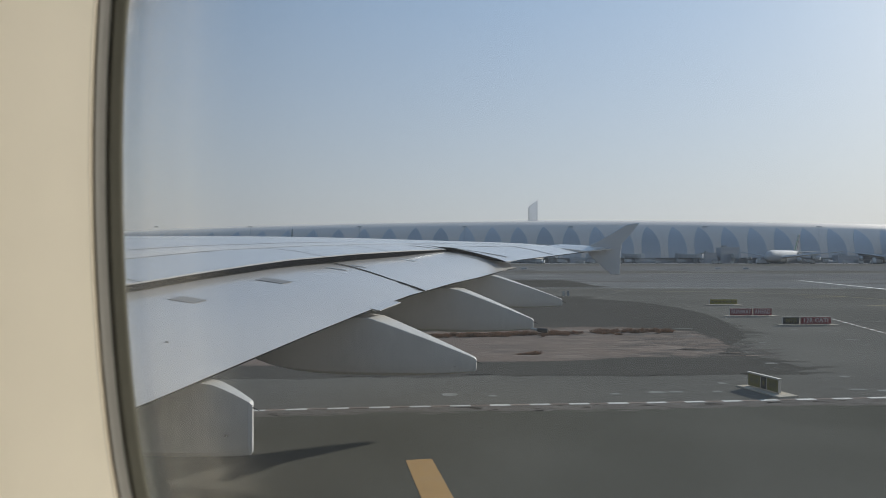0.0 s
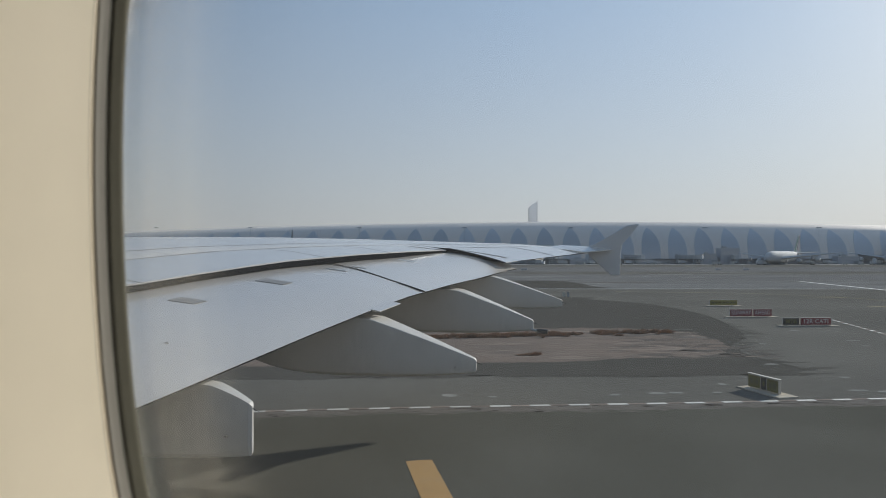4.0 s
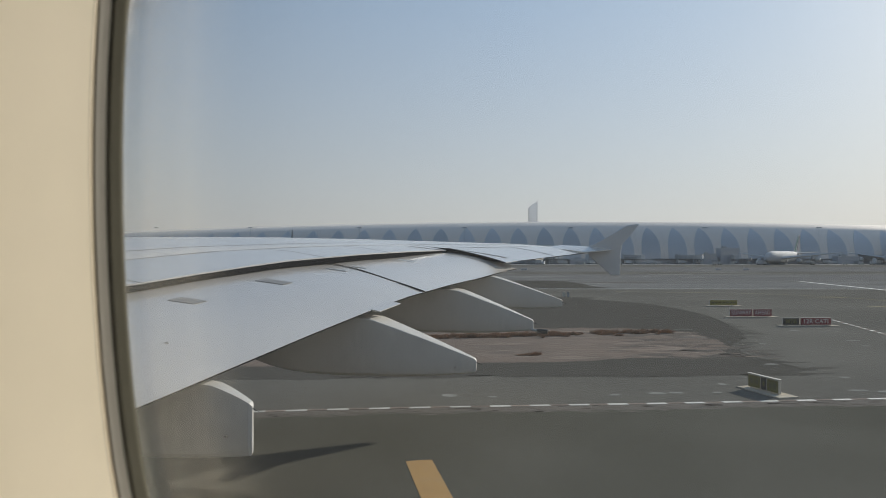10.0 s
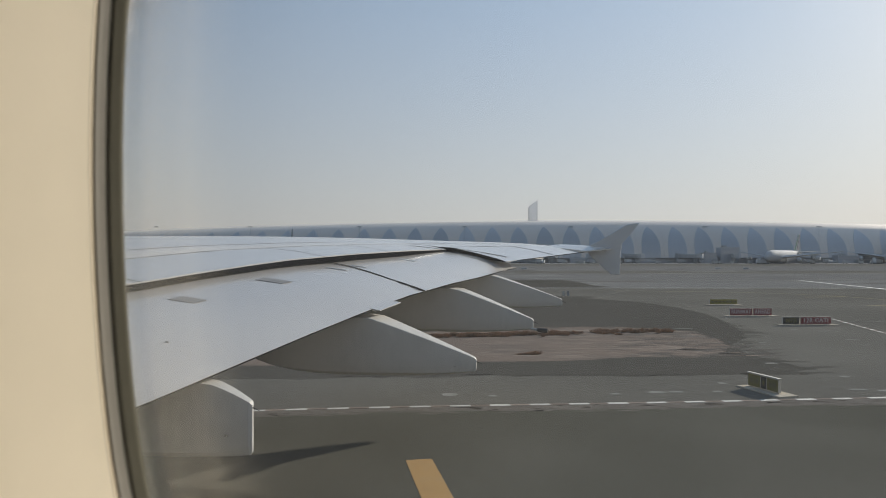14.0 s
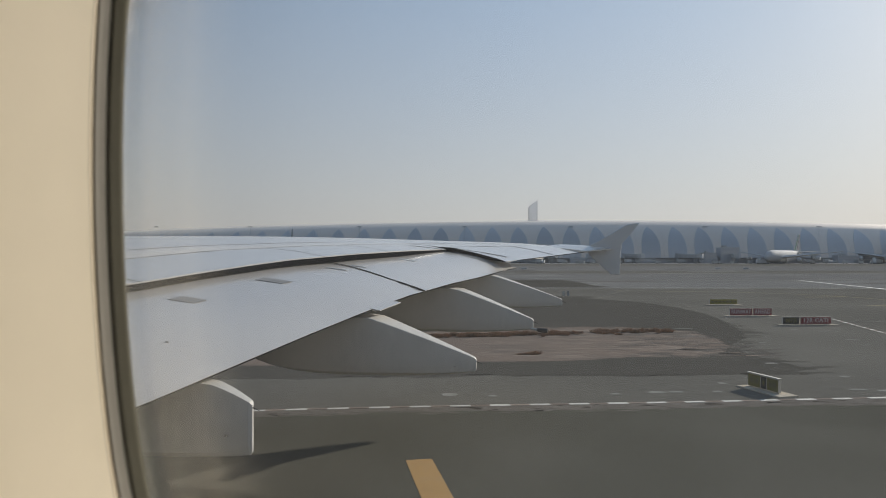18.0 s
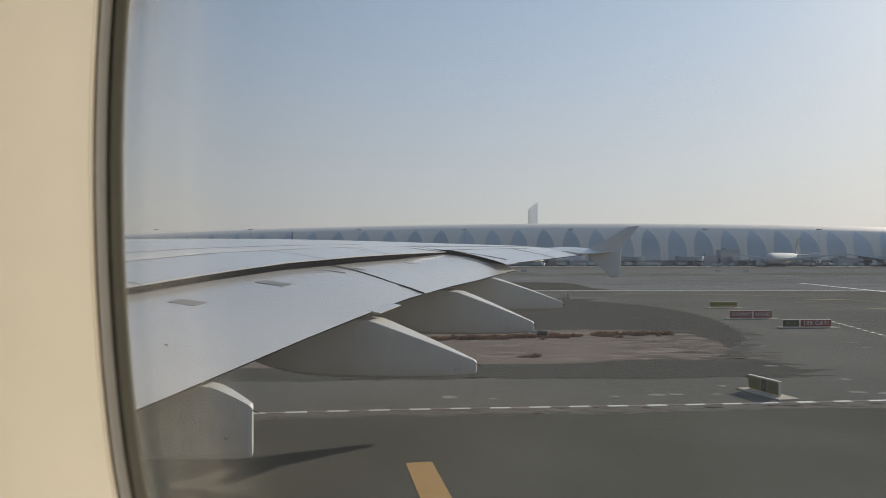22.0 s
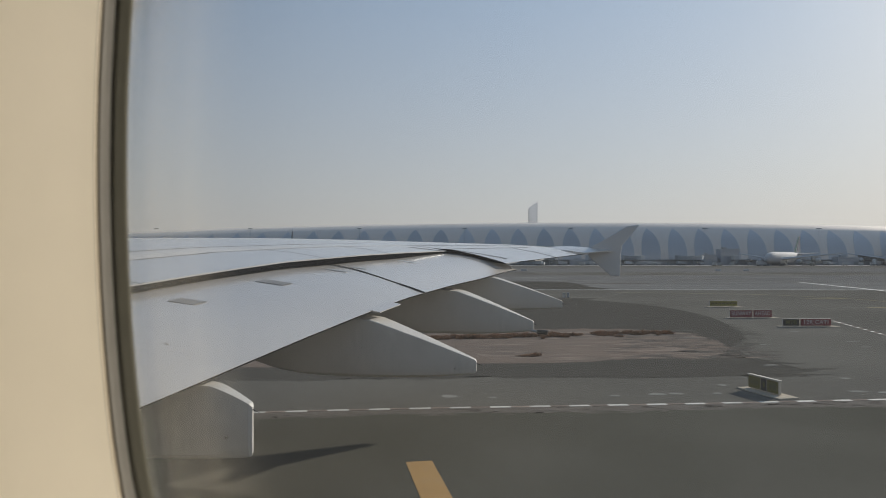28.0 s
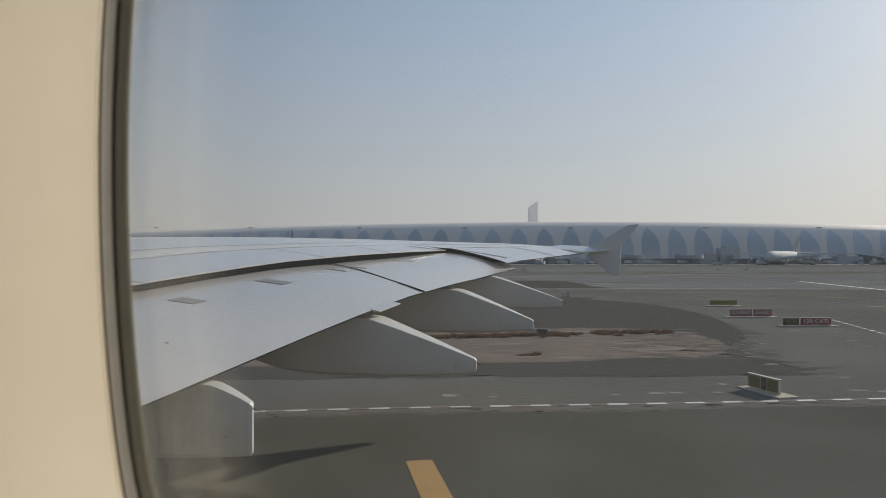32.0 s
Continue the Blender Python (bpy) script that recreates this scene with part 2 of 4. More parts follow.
# ---------------------------------------------------------------- helpers
def part(name, bm, mat, parent=None, label="", smooth=False):
    me = bpy.data.meshes.new(name)
    bmesh.ops.recalc_face_normals(bm, faces=bm.faces)
    for fc in bm.faces:
        fc.smooth = smooth
    bm.to_mesh(me)
    bm.free()
    me.materials.append(mat)
    ob = new(name, me)
    if parent:
        ob.parent = parent
    if label:
        ob["label"] = label
    return ob


def share(name, me, parent, m):
    ob = new(name, me)
    ob.parent = parent
    ob.matrix_basis = m
    return ob


def thing(name, label, category, group="", at=None, kind=""):
    ob = new(name)
    ob.empty_display_size = 0.2
    if at is not None:
        ob.matrix_basis = at
    return tagged(ob, label, category, group, kind)


def box(sx, sy, sz, at=(0, 0, 0), bevel=0.0, turn=0.0):
    """A box standing on at (its base centre), its upright edges and top softened."""
    bm = bmesh.new()
    bmesh.ops.create_cube(bm, size=1, matrix=pose(*at, 0, 0, turn) @ Matrix.Translation((0, 0, sz / 2)) @ Matrix.Diagonal((sx, sy, sz, 1)))
    if bevel:
        bmesh.ops.bevel(bm, geom=bm.edges[:], offset=bevel, segments=2, affect="EDGES", profile=0.6)
    return bm


def rod(a, b, r1, r2=None, n=10):
    a, b = Vector(a), Vector(b)
    bm = bmesh.new()
    d = b - a
    m = Matrix.Translation((a + b) / 2) @ d.to_track_quat("Z", "Y").to_matrix().to_4x4()
    bmesh.ops.create_cone(bm, cap_ends=True, segments=n, radius1=r1, radius2=r1 if r2 is None else r2, depth=d.length, matrix=m)
    return bm


def loft(rings, close=True, caps=True, cyclic=True):
    """A skin over rings of points; cyclic: every ring is closed."""
    bm = bmesh.new()
    vs = [[bm.verts.new(p) for p in ring] for ring in rings]
    k = len(rings[0])
    for a, b in zip(vs, vs[1:]):
        for i in range(k if cyclic else k - 1):
            j = (i + 1) % k
            bm.faces.new((a[i], a[j], b[j], b[i]))
    if caps and cyclic:
        bm.faces.new(vs[0][::-1])
        bm.faces.new(vs[-1])
    return bm


def slab_poly(points, z0, z1):
    """An upright prism over a plan outline."""
    bm = bmesh.new()
    low = [bm.verts.new((x, y, z0)) for x, y in points]
    high = [bm.verts.new((x, y, z1)) for x, y in points]
    bm.faces.new(low[::-1])
    bm.faces.new(high)
    for i in range(len(points)):
        j = (i + 1) % len(points)
        bm.faces.new((low[i], low[j], high[j], high[i]))
    return bm


def lettering(text, height, mat, parent, m):
    """Flat raised letters of the built-in font as one mesh, centred on m."""
    cu = bpy.data.curves.new("lettering", "FONT")
    cu.body, cu.size, cu.extrude, cu.align_x, cu.align_y = text, height / 0.72, 0.006, "CENTER", "CENTER"
    cu.space_character = 1.08
    cu.offset = 0.022 * height
    tmp = bpy.data.objects.new("lettering", cu)
    me = bpy.data.meshes.new_from_object(tmp)
    bpy.data.objects.remove(tmp)
    me.materials.clear()
    me.materials.append(mat)
    ob = new("lettering", me)
    ob.parent = parent
    ob.matrix_basis = m
    return ob


def smooth_loop(points, each=8, wobble=0.0):
    """A closed rounded outline through corner points, with an uneven edge."""
    out, n = [], len(points)
    for i in range(n):
        p0, p1, p2, p3 = (Vector((*points[(i + k) % n], 0)) for k in (-1, 0, 1, 2))
        for j in range(each):
            t = j / each
            q = 0.5 * ((2 * p1) + (p2 - p0) * t + (2 * p0 - 5 * p1 + 4 * p2 - p3) * t * t + (3 * p1 - p0 - 3 * p2 + p3) * t ** 3)
            q += Vector((noise.noise(q * 0.9), noise.noise(q * 0.9 + Vector((9, 4, 2))), 0)) * wobble
            out.append((q.x, q.y))
    return out


def ribbon(points, width, z, wear=0.0):
    """A painted band along points; wear: how unevenly its edges have worn."""
    bm = bmesh.new()
    prev = None
    for i, p in enumerate(points):
        a, b = Vector(points[max(i - 1, 0)]), Vector(points[min(i + 1, len(points) - 1)])
        d = (b - a).normalized()
        side = Vector((-d.y, d.x)) * width / 2 * (1 + wear * noise.noise(Vector((*p, 0)) * 4.1) + 0.8 * wear * noise.noise(Vector((*p, 5)) * 13))
        q = Vector(p)
        row = [bm.verts.new((q.x + side.x, q.y + side.y, z)), bm.verts.new((q.x - side.x, q.y - side.y, z))]
        low = [bm.verts.new((v.co.x, v.co.y, -0.05)) for v in row]
        if prev:
            bm.faces.new((prev[0], prev[1], row[1], row[0]))
            bm.faces.new((prev[2], prev[0], row[0], low[0]))
            bm.faces.new((prev[1], prev[3], low[1], row[1]))
        prev = row + low
    return bm


def spline(points, each=10, shift=0.0):
    out = []
    pts = [points[0], *points, points[-1]]
    for i in range(1, len(pts) - 2):
        p0, p1, p2, p3 = (Vector(p) for p in pts[i - 1:i + 3])
        for j in range(each):
            t = j / each
            out.append(0.5 * ((2 * p1) + (p2 - p0) * t + (2 * p0 - 5 * p1 + 4 * p2 - p3) * t * t + (3 * p1 - p0 - 3 * p2 + p3) * t ** 3))
    out.append(Vector(points[-1]))
    if shift:
        moved = []
        for i, p in enumerate(out):
            d = (out[min(i + 1, len(out) - 1)] - out[max(i - 1, 0)]).normalized()
            moved.append(p + Vector((-d.y, d.x)) * shift)
        out = moved
    return out


# ---------------------------------------------------------------- airfield ground
ground = part("ground", slab_poly([(-5000, -300), (5000, -300), (5000, 5000), (-5000, 5000)], -0.6, 0.0), ASPHALT)
tagged(ground, "wide grey asphalt airfield ground with worn patches", "ground", kind="structure")


def strip(name, y0, y1, mat, z, label, x0=-1500, x1=1500, lean=0.0):
    ob = part(name, slab_poly([(x0, y0 - lean * x0), (x1, y0 - lean * x1), (x1, y1 - lean * x1), (x0, y1 - lean * x0)], -0.3, z), mat)
    return tagged(ob, label, "pavement", kind="structure")


strip("runway_near", 142.2, 184, CONCRETE, 0.012, "pale concrete runway edge strip across the airfield", lean=0.012)
strip("runway", 188, 252, RUNWAY, 0.012, "long grey asphalt runway with darker rubber streaks", lean=0.012)
strip("runway_far", 300, 430, RUNWAY, 0.012, "second long grey asphalt runway beyond the first", lean=0.012)
strip("apron", 551, 1500, APRON, 0.02, "pale concrete apron in front of the concourse")
strip("runway_line", 140.8, 141.7, WHITEPAINT, 0.012, "white painted runway edge line", lean=0.012)
strip("runway_line", 184.4, 187.2, FADED, 0.012, "white painted runway edge line", lean=0.012)
strip("runway_line", 254.0, 260.0, FADED, 0.012, "worn pale painted line along the runway", lean=0.012)
strip("apron_line", 540, 550, WHITEPAINT, 0.012, "white painted line at the edge of the apron")

shoulder = part("shoulder", slab_poly(smooth_loop([(-93.21, 30.04), (-41.63, 34.35), (-6.8, 38), (1.7, 38.5), (9.7, 38.7), (16, 38.9), (20.9, 40.2), (20.6, 42.1), (20.3, 44.3), (20.1, 46.3), (20.4, 49.4), (21.8, 52.9), (24.1, 56.6), (25.4, 60.4), (27.3, 67.9), (29, 78.3), (29, 87.5), (27.9, 95.7), (25.6, 101.7), (21.8, 107), (18.5, 112.9), (-45.4, 113.5), (-102.7, 118.68)], 8, 0.35), -0.2, 0.004), SHOULDER)
tagged(shoulder, "dark asphalt shoulder of the sandy island beside the taxiway", "shoulder", kind="structure")
sand = part("sand", slab_poly(smooth_loop([(-90, 36.5), (-40, 39.8), (-2.9, 42.7), (1.9, 43.2), (5.7, 43.4), (9.4, 44.3), (11.7, 45.1), (13.9, 46.3), (15.4, 45.6), (17.6, 46.3), (19.4, 48.3), (20.6, 51), (21.2, 54.7), (21.1, 58.2), (20.3, 61.3), (18.4, 63.2), (13.6, 64.2), (8.9, 63.7), (3.3, 62.2), (-10, 57.5), (-40, 51.5), (-90, 41.5)], 12, 0.8), -0.2, 0.007), SAND)
tagged(sand, "bare pinkish dry sand with dark streaks on the island", "sand", kind="structure")


def streaks(name, mat, z, n, xs, ys, seed, label, category, size=1.0, line=None):
    """Many thin wind-drawn or worn patches lying along the ground, as one sheet of stuff."""
    r = random.Random(seed)
    verts, faces = [], []
    for i in range(n):
        x, y = r.triangular(*xs), (r.triangular if line else r.uniform)(*ys)
        if line:
            # xs and ys are offsets from a point of the line
            p = line[r.randrange(len(line))]
            x, y = p.x + x, p.y + y
        half, deep, k = r.uniform(0.2, 1.5) * size, r.uniform(0.04, 0.24) * size, len(verts)
        ring = [1 + r.uniform(-0.35, 0.35) for _ in range(14)]
        for j in range(14):
            a, q = 2 * math.pi * j / 14, ring[j]
            verts.append((x + half * q * math.cos(a), y + deep * q * math.sin(a) + 0.05 * half * math.cos(a), z + 0.0001 * (i % 9)))
        faces.append(tuple(range(k, k + 14)))
    me = bpy.data.meshes.new(name)
    me.from_pydata(verts, [], faces)
    me.materials.append(mat)
    return tagged(new(name, me), label, category, kind="stuff")


streaks("sand_drift", DRIFT, 0.008, 240, (-6, 21.5, 19), (45.0, 61.0), 4, "thin pale drifts of blown sand on the island", "sand")
streaks("bare_streak", STREAK, 0.009, 130, (9, 22.5, 20), (45.5, 60.0), 9, "thin dark wind-bared streaks in the sand", "sand")
streaks("worn_streak", SCRAP, 0.013, 110, (-120, 330, 120), (150.0, 330.0), 11, "long pale worn streaks along the far runway", "streak", 9.0)
streaks("rubber_streak", STREAK, 0.0145, 60, (-120, 330, 120), (150.0, 430.0), 12, "long dark rubber streaks along the far runway", "streak", 9.0)
near_edge = spline([(-41.63, 34.35), (-6.8, 38), (9.7, 38.7), (20.0, 39.2)], 30)
streaks("edge_streak", SHOULDER, 0.0052, 170, (-0.6, 0.6, 0), (-0.55, 0.3, 0.0), 21, "thin dark dirt drawn along the edge of the shoulder", "dirt", 0.9, near_edge)
tip_edge = spline([(20.9, 41.0), (20.3, 45.5), (20.4, 49.4), (22.5, 54.0), (25.4, 60.4), (27.3, 67.9)], 20)
streaks("edge_streak", SHOULDER, 0.0054, 90, (-1.2, 1.5, 0.1), (-0.6, 0.6, 0.0), 22, "thin dark dirt drawn out past the shoulder's end", "dirt", 0.8, tip_edge)
ridge = part("sand_ridge", ribbon(spline([Vector(p) for p in ((-40, 51.2), (-10, 57.0), (4, 59.7), (14, 61.6), (19, 62.4))], 12), 0.9, 0.0095, 0.6), DRIFT)
tagged(ridge, "narrow pale ridge of sand behind the dry brush", "sand", kind="structure")
wedge = part("far_shoulder", slab_poly(smooth_loop([(-90, 143.5), (0, 142.9), (31.5, 142.4), (32.2, 153.1), (32.8, 167.2), (32.1, 182.2), (27.7, 186.7), (17.4, 188.5), (-90, 190)], 6, 0.2), -0.2, 0.016), SHOULDER)
tagged(wedge, "dark asphalt shoulder wedge beside the runway edge line", "shoulder", kind="structure")
dust = part("dust", slab_poly([(3.2 * math.cos(a * math.pi / 16), 4.5 * math.sin(a * math.pi / 16)) for a in range(32)], 0.004, 0.007), DUST)
dust.matrix_basis = pose(34.33, 39.33, 0, 0, 0, -11.5)
tagged(dust, "pale blown dust lying along the kerb corner", "dust", kind="structure")


# ---------------------------------------------------------------- painted taxi lines
LEAD = [(-40.95, 12.08), (-5.51, 14.15), (19.88, 16.71), (31.1, 18.77), (36.52, 20.78), (40.74, 22.86), (44.16, 25.55), (49.52, 32.41), (52.48, 40.7), (57.2, 63.3), (63.92, 93.92), (62.86, 111.71), (52.3, 124.16), (31.6, 129.76)]
for s in (-0.17, 0.17):
    for stretch, mat in ((LEAD[:9], YELLOW), (LEAD[8:], PALEYELLOW)):
        line = part("taxi_line", ribbon(spline(stretch, 10, s), 0.15, 0.007), mat)
        tagged(line, "yellow double taxiway edge line curving over the asphalt", "line", "double taxi line", "structure")


def bar(a, b, width, mat=None):
    ob = part("taxi_bar", ribbon([Vector(a).lerp(Vector(b), i / 40) for i in range(41)], width, 0.009, 0.035), mat or YELLOW)
    return tagged(ob, "broad worn yellow painted bar on the taxiway asphalt", "bar", "yellow taxi bars", "structure")


bar((29.51, 25.54), (30.84, 19.07), 0.95)
bar((38.29, 30.09), (43.85, 25.7), 0.95)
bar((43.43, 37.78), (51.49, 38.03), 0.95)
bar((48.78, 61.07), (57.69, 61.02), 0.80, PALEYELLOW)
bar((54.53, 91.25), (63.3, 91.43), 0.80, PALEYELLOW)
bar((56.14, 110.1), (62.96, 110.94), 0.80, PALEYELLOW)
bar((-0.77, 22.61), (0.29, 16.53), 0.85)
bar((-25.56, 21.73), (-24.39, 15.66), 0.85)
for pts in ([(45.5, 101), (51.1, 104.3), (55.6, 105.6)], [(48.3, 89.4), (52.8, 91.4), (63, 92.5)], [(35.8, 69.6), (39.8, 69.9), (50.3, 69)], [(28.5, 119.5), (33.3, 130), (37.1, 131)], [(38.5, 112.9), (43.7, 117.8), (46.8, 116.1)]):
    tagged(part("worn_line", ribbon(spline(pts, 6), 0.4, 0.013), FADED), "faint worn pale line on the asphalt", "line", kind="structure")
for wide, pts in zip((0.9, 0.45), ([(92, 183), (88.7, 162.2), (85.8, 142.4), (82.5, 126.9), (75.2, 104.3)], [(90.5, 185.9), (84.8, 162.2), (79.8, 140), (81.2, 130), (81, 116.1)])):
    tagged(part("white_curve", ribbon(spline(pts, 8), wide, 0.018), WHITEPAINT if wide > 0.6 else FADED), "white painted curved taxi line", "line", kind="structure")
for x, y, wide in ((20.6, 62.9, 1.5), (19, 56.8, 2), (19.4, 42.5, 0.7), (9.8, 33.5, 0.7), (10.8, 33.6, 0.35), (12.8, 33.6, 0.4), (19.7, 34.2, 0.75), (32.2, 60.6, 0.8), (31.1, 54.5, 0.9), (30.3, 51.3, 0.7), (30.3, 61.7, 0.6), (23.5, 52.6, 0.5), (20.9, 33.9, 0.6), (7.8, 33.1, 0.4)):
    tagged(part("paint_scrap", slab_poly(smooth_loop([(x, y), (x + wide, y + 0.05), (x + wide * 0.9, y + 0.4), (x + 0.05, y + 0.3)], 4, 0.14), -0.05, 0.0102), SCRAP), "small faint scrap of old paint", "mark", "old paint scraps", "structure")
for x, y, r in ((0.31, 33.16, 0.38), (10.19, 33.7, 0.3), (11.23, 33.81, 0.2), (2.29, 32.83, 0.2), (14.18, 36.08, 0.22), (21.53, 38.05, 0.25)):
    ring = [(x + r * math.cos(a * math.pi / 12), y + r * math.sin(a * math.pi / 12)) for a in range(24)]
    tagged(part("manhole_patch", slab_poly(ring, -0.05, 0.008), SCRAP), "round pale concrete patch in the asphalt", "patch", "round patches", "structure")


# ---------------------------------------------------------------- kerb
def kerb_stone_mesh(length, deep, mat, name):
    bm = box(length, deep, 0.014, (0, 0, 0), 0.004)
    me = bpy.data.meshes.new(name)
    bm.to_mesh(me)
    bm.free()
    me.materials.append(mat)
    return me


kerb = thing("kerb", "low kerb of alternating white and red-brown painted stones round the island", "kerb", kind="structure")
stones = [kerb_stone_mesh(0.90, 0.28, KERB_WHITE, "kerb_stone"), kerb_stone_mesh(0.83, 0.24, KERB_RED, "kerb_stone")]
walkline = spline([(-63.95, 17.83), (-33.8, 24.41), (-8.94, 29.52), (12.13, 31.58), (27.48, 33.24), (30.8, 34.06), (32.25, 35.75), (32.97, 37.96), (33.59, 41.72), (36.11, 55.58), (39.7, 72.29)], 40)
tagged(part("dust_strip", ribbon([p + Vector((0.04, -0.42)) for p in walkline[:300]], 0.55, 0.0048, 0.10), ROADDUST), "pale dust strip lying against the foot of the kerb", "dust", kind="structure")
streaks("dust_band", ROADDUST, 0.005, 2600, (-0.4, 0.4, 0), (-1.5, -0.22, -0.3), 23, "faint pale dust thinning out from the foot of the kerb", "dust", 0.55, walkline[:300])
edge = [(p.x, p.y - 1.1) for p in walkline[:321:4]]
taxiway = part("taxiway", slab_poly([(-90, -60), (edge[-1][0] + 4, -60), *edge[::-1], (-90, edge[0][1])], -0.2, 0.003), TAXIWAY)
tagged(taxiway, "darker asphalt taxiway in front of the kerb", "pavement", kind="structure")
run, todo, k = 0.0, 1.62, 0
for a, b in zip(walkline, walkline[1:]):
    step = (b - a).length
    while run + step >= todo:
        p = a.lerp(b, (todo - run) / step)
        d = b - a
        share("kerb_stone", stones[k % 2], kerb, pose(p.x, p.y, 0, 0, 0, math.degrees(math.atan2(d.y, d.x))))
        todo += 0.87
        k += 1
    run += step


# ---------------------------------------------------------------- the aircraft: wing
A15 = radians(15)
SX, CX = math.sin(A15), math.cos(A15)
# the aircraft banks a little away from this wing
TILT = Matrix.Translation((0, 0, EYE)) @ Matrix.Rotation(radians(0.443), 4, "X") @ Matrix.Translation((0, 0, -EYE))


def wp(v, w, z):
    """A point of the aircraft: v outboard, w forward, z up."""
    return TILT @ Vector((v * SX - w * CX, v * CX + w * SX, z))


# stations: outboard, trailing edge z, flap chord, flap nose z, spoiler edge z, hinge z, crest z
STATIONS = np.array([
    (-0.6, 3.2, 6.80, 4.1, 4.25, 4.8, 5.70), (6.0, 3.72, 6.10, 4.80, 4.95, 5.45, 6.30), (9.4, 4.09, 5.60, 5.06, 5.28, 5.74, 6.58), (14.0, 4.67, 4.84, 5.45, 5.67, 6.02, 6.81),
    (16.6, 4.97, 4.40, 5.75, 5.96, 6.27, 6.85), (19.0, 5.21, 3.93, 5.98, 6.20, 6.48, 6.91), (22.3, 5.41, 3.30, 6.15, 6.38, 6.63, 6.97),
    (25.0, 5.52, 2.93, 6.25, 6.47, 6.70, 7.00), (28.3, 5.71, 2.45, 6.36, 6.54, 6.75, 6.99), (34.7, 6.20, 1.60, 6.58, 6.69, 6.79, 6.86)])


def station(v):
    te, chord, nose, edge, hinge, crest = (float(np.interp(v, STATIONS[:, 0], STATIONS[:, i])) for i in range(1, 7))
    w = 8.6 - 0.1305 * min(v, 28.3) - 0.44 * max(v - 28.3, 0)
    return w, te, chord, nose, edge, hinge, crest


wing = thing("airliner", "white airliner with a long light grey wing and flaps", "airliner")


def rise(v, t):
    """Bulge of the flap's upper side over its chord line, t from trailing edge to nose; a little fuller at the outboard end."""
    end = min(max((v - 24.5) / 3.5, 0.0), 1.0)
    t = min(max(t, 0.0), 1.0)
    return (0.16 + 0.03 * end) * math.sin(math.pi * t) * (1 - 0.45 * t) + end * (0.045 * min(t / 0.4, 1.0) + 0.05 * t)


def seam(t):
    """How far the joint between the flaps runs outboard, t from trailing edge to nose."""
    return float(np.interp(t, (0, 0.3, 0.5, 0.72, 0.88, 1.0), (0, 0.03, 0.28, 0.66, 0.86, 0.92)))


def flap(name, v0, v1, n, label, pull):
    rings = []
    for i in range(n + 1):
        v = v0 + (v1 - v0) * i / n
        w, te, c, nose, edge, hinge, crest = station(v)
        top = [(0, te), (0.12, te + 0.03)]
        for j in range(1, 9):
            t = j / 8
            top.append((c * t, te + (nose - te) * t + rise(v, t)))
        top += [(c + 0.35, nose + 0.015), (c + 0.7, nose - 0.10), (c + 0.85, nose - 0.25)]
        low = [(c + 0.7, nose - 0.42), (c * 0.6, te + (nose - te) * 0.6 - 0.30), (c * 0.25, te + (nose - te) * 0.25 - 0.12), (0, te - 0.03)]
        ring = []
        for a, z in top + low:
            k = seam(max(a / c, 0)) * (i / n if pull > 0 else 1 - i / n) ** 4
            there = station(v + k)
            ring.append(wp(v + k, there[0] + a, z + np.interp(a / c, (0, 1), (there[1] - te, there[3] - nose))))
        rings.append(ring)
    return part(name, loft(rings), FLAPM, wing, label, smooth=True)


def crease(ob, angle=35):
    """Keeps sharp the edges of a smooth part that bend more than the angle."""
    bm = bmesh.new()
    bm.from_mesh(ob.data)
    for e in bm.edges:
        if len(e.link_faces) == 2 and e.calc_face_angle(0) > radians(angle):
            e.smooth = False
    bm.to_mesh(ob.data)
    bm.free()
    return ob


crease(flap("inner_flap", -0.5, 20.12, 34, "light grey inboard flap, slightly lowered", 1))
crease(flap("outer_flap", 20.20, 28.95, 16, "light grey outboard flap, slightly lowered", -1))


# the thin dark edge of the flaps
for v0, v1 in ((0.0, 20.1), (20.22, 28.9)):
    rows = []
    for i in range(21):
        v = v0 + (v1 - v0) * i / 20
        w, te = station(v)[:2]
        rows.append([wp(v, w - 0.004, te - 0.032), wp(v, w - 0.004, te - 0.006), wp(v, w + 0.03, te - 0.004), wp(v, w + 0.03, te - 0.036)])
    part("trailing_edge", loft(rows), DARKGAP, wing, "thin dark trailing edge strip")


def tab(v0, v1, reach):
    pts = []
    for v in (v0, v1):
        w, te = station(v)[:2]
        pts.append([wp(v, w - reach, te - 0.14 * reach - 0.02), wp(v, w - reach, te - 0.14 * reach), wp(v, w + 0.25, te + 0.055), wp(v, w + 0.25, te - 0.02)])
    part("flap_tab", loft(pts), FLAPM, wing)


tab(16.9, 18.1, 0.22)


def spoiler(v0, v1):
    rings = []
    for i in range(5):
        v = v0 + (v1 - v0) * i / 4
        w, te, c, nose, edge, hinge, crest = station(v)
        a, b = c - 0.05, c * 1.42 + 0.6
        rings.append([wp(v, w + a, edge - 0.035), wp(v, w + a, edge), wp(v, w + (a + b) / 2, (edge + hinge) / 2 + 0.045), wp(v, w + b - 0.02, hinge), wp(v, w + b - 0.02, hinge - 0.08)])
    crease(part("spoiler", loft(rings), WING, wing, smooth=True))


for v0, v1 in ((0.2, 14.54), (14.57, 20.72), (20.74, 24.1), (24.12, 28.05)):
    spoiler(v0, v1)

# near-black strip under the spoilers' trailing edges, standing in for the slot's deep shade
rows = []
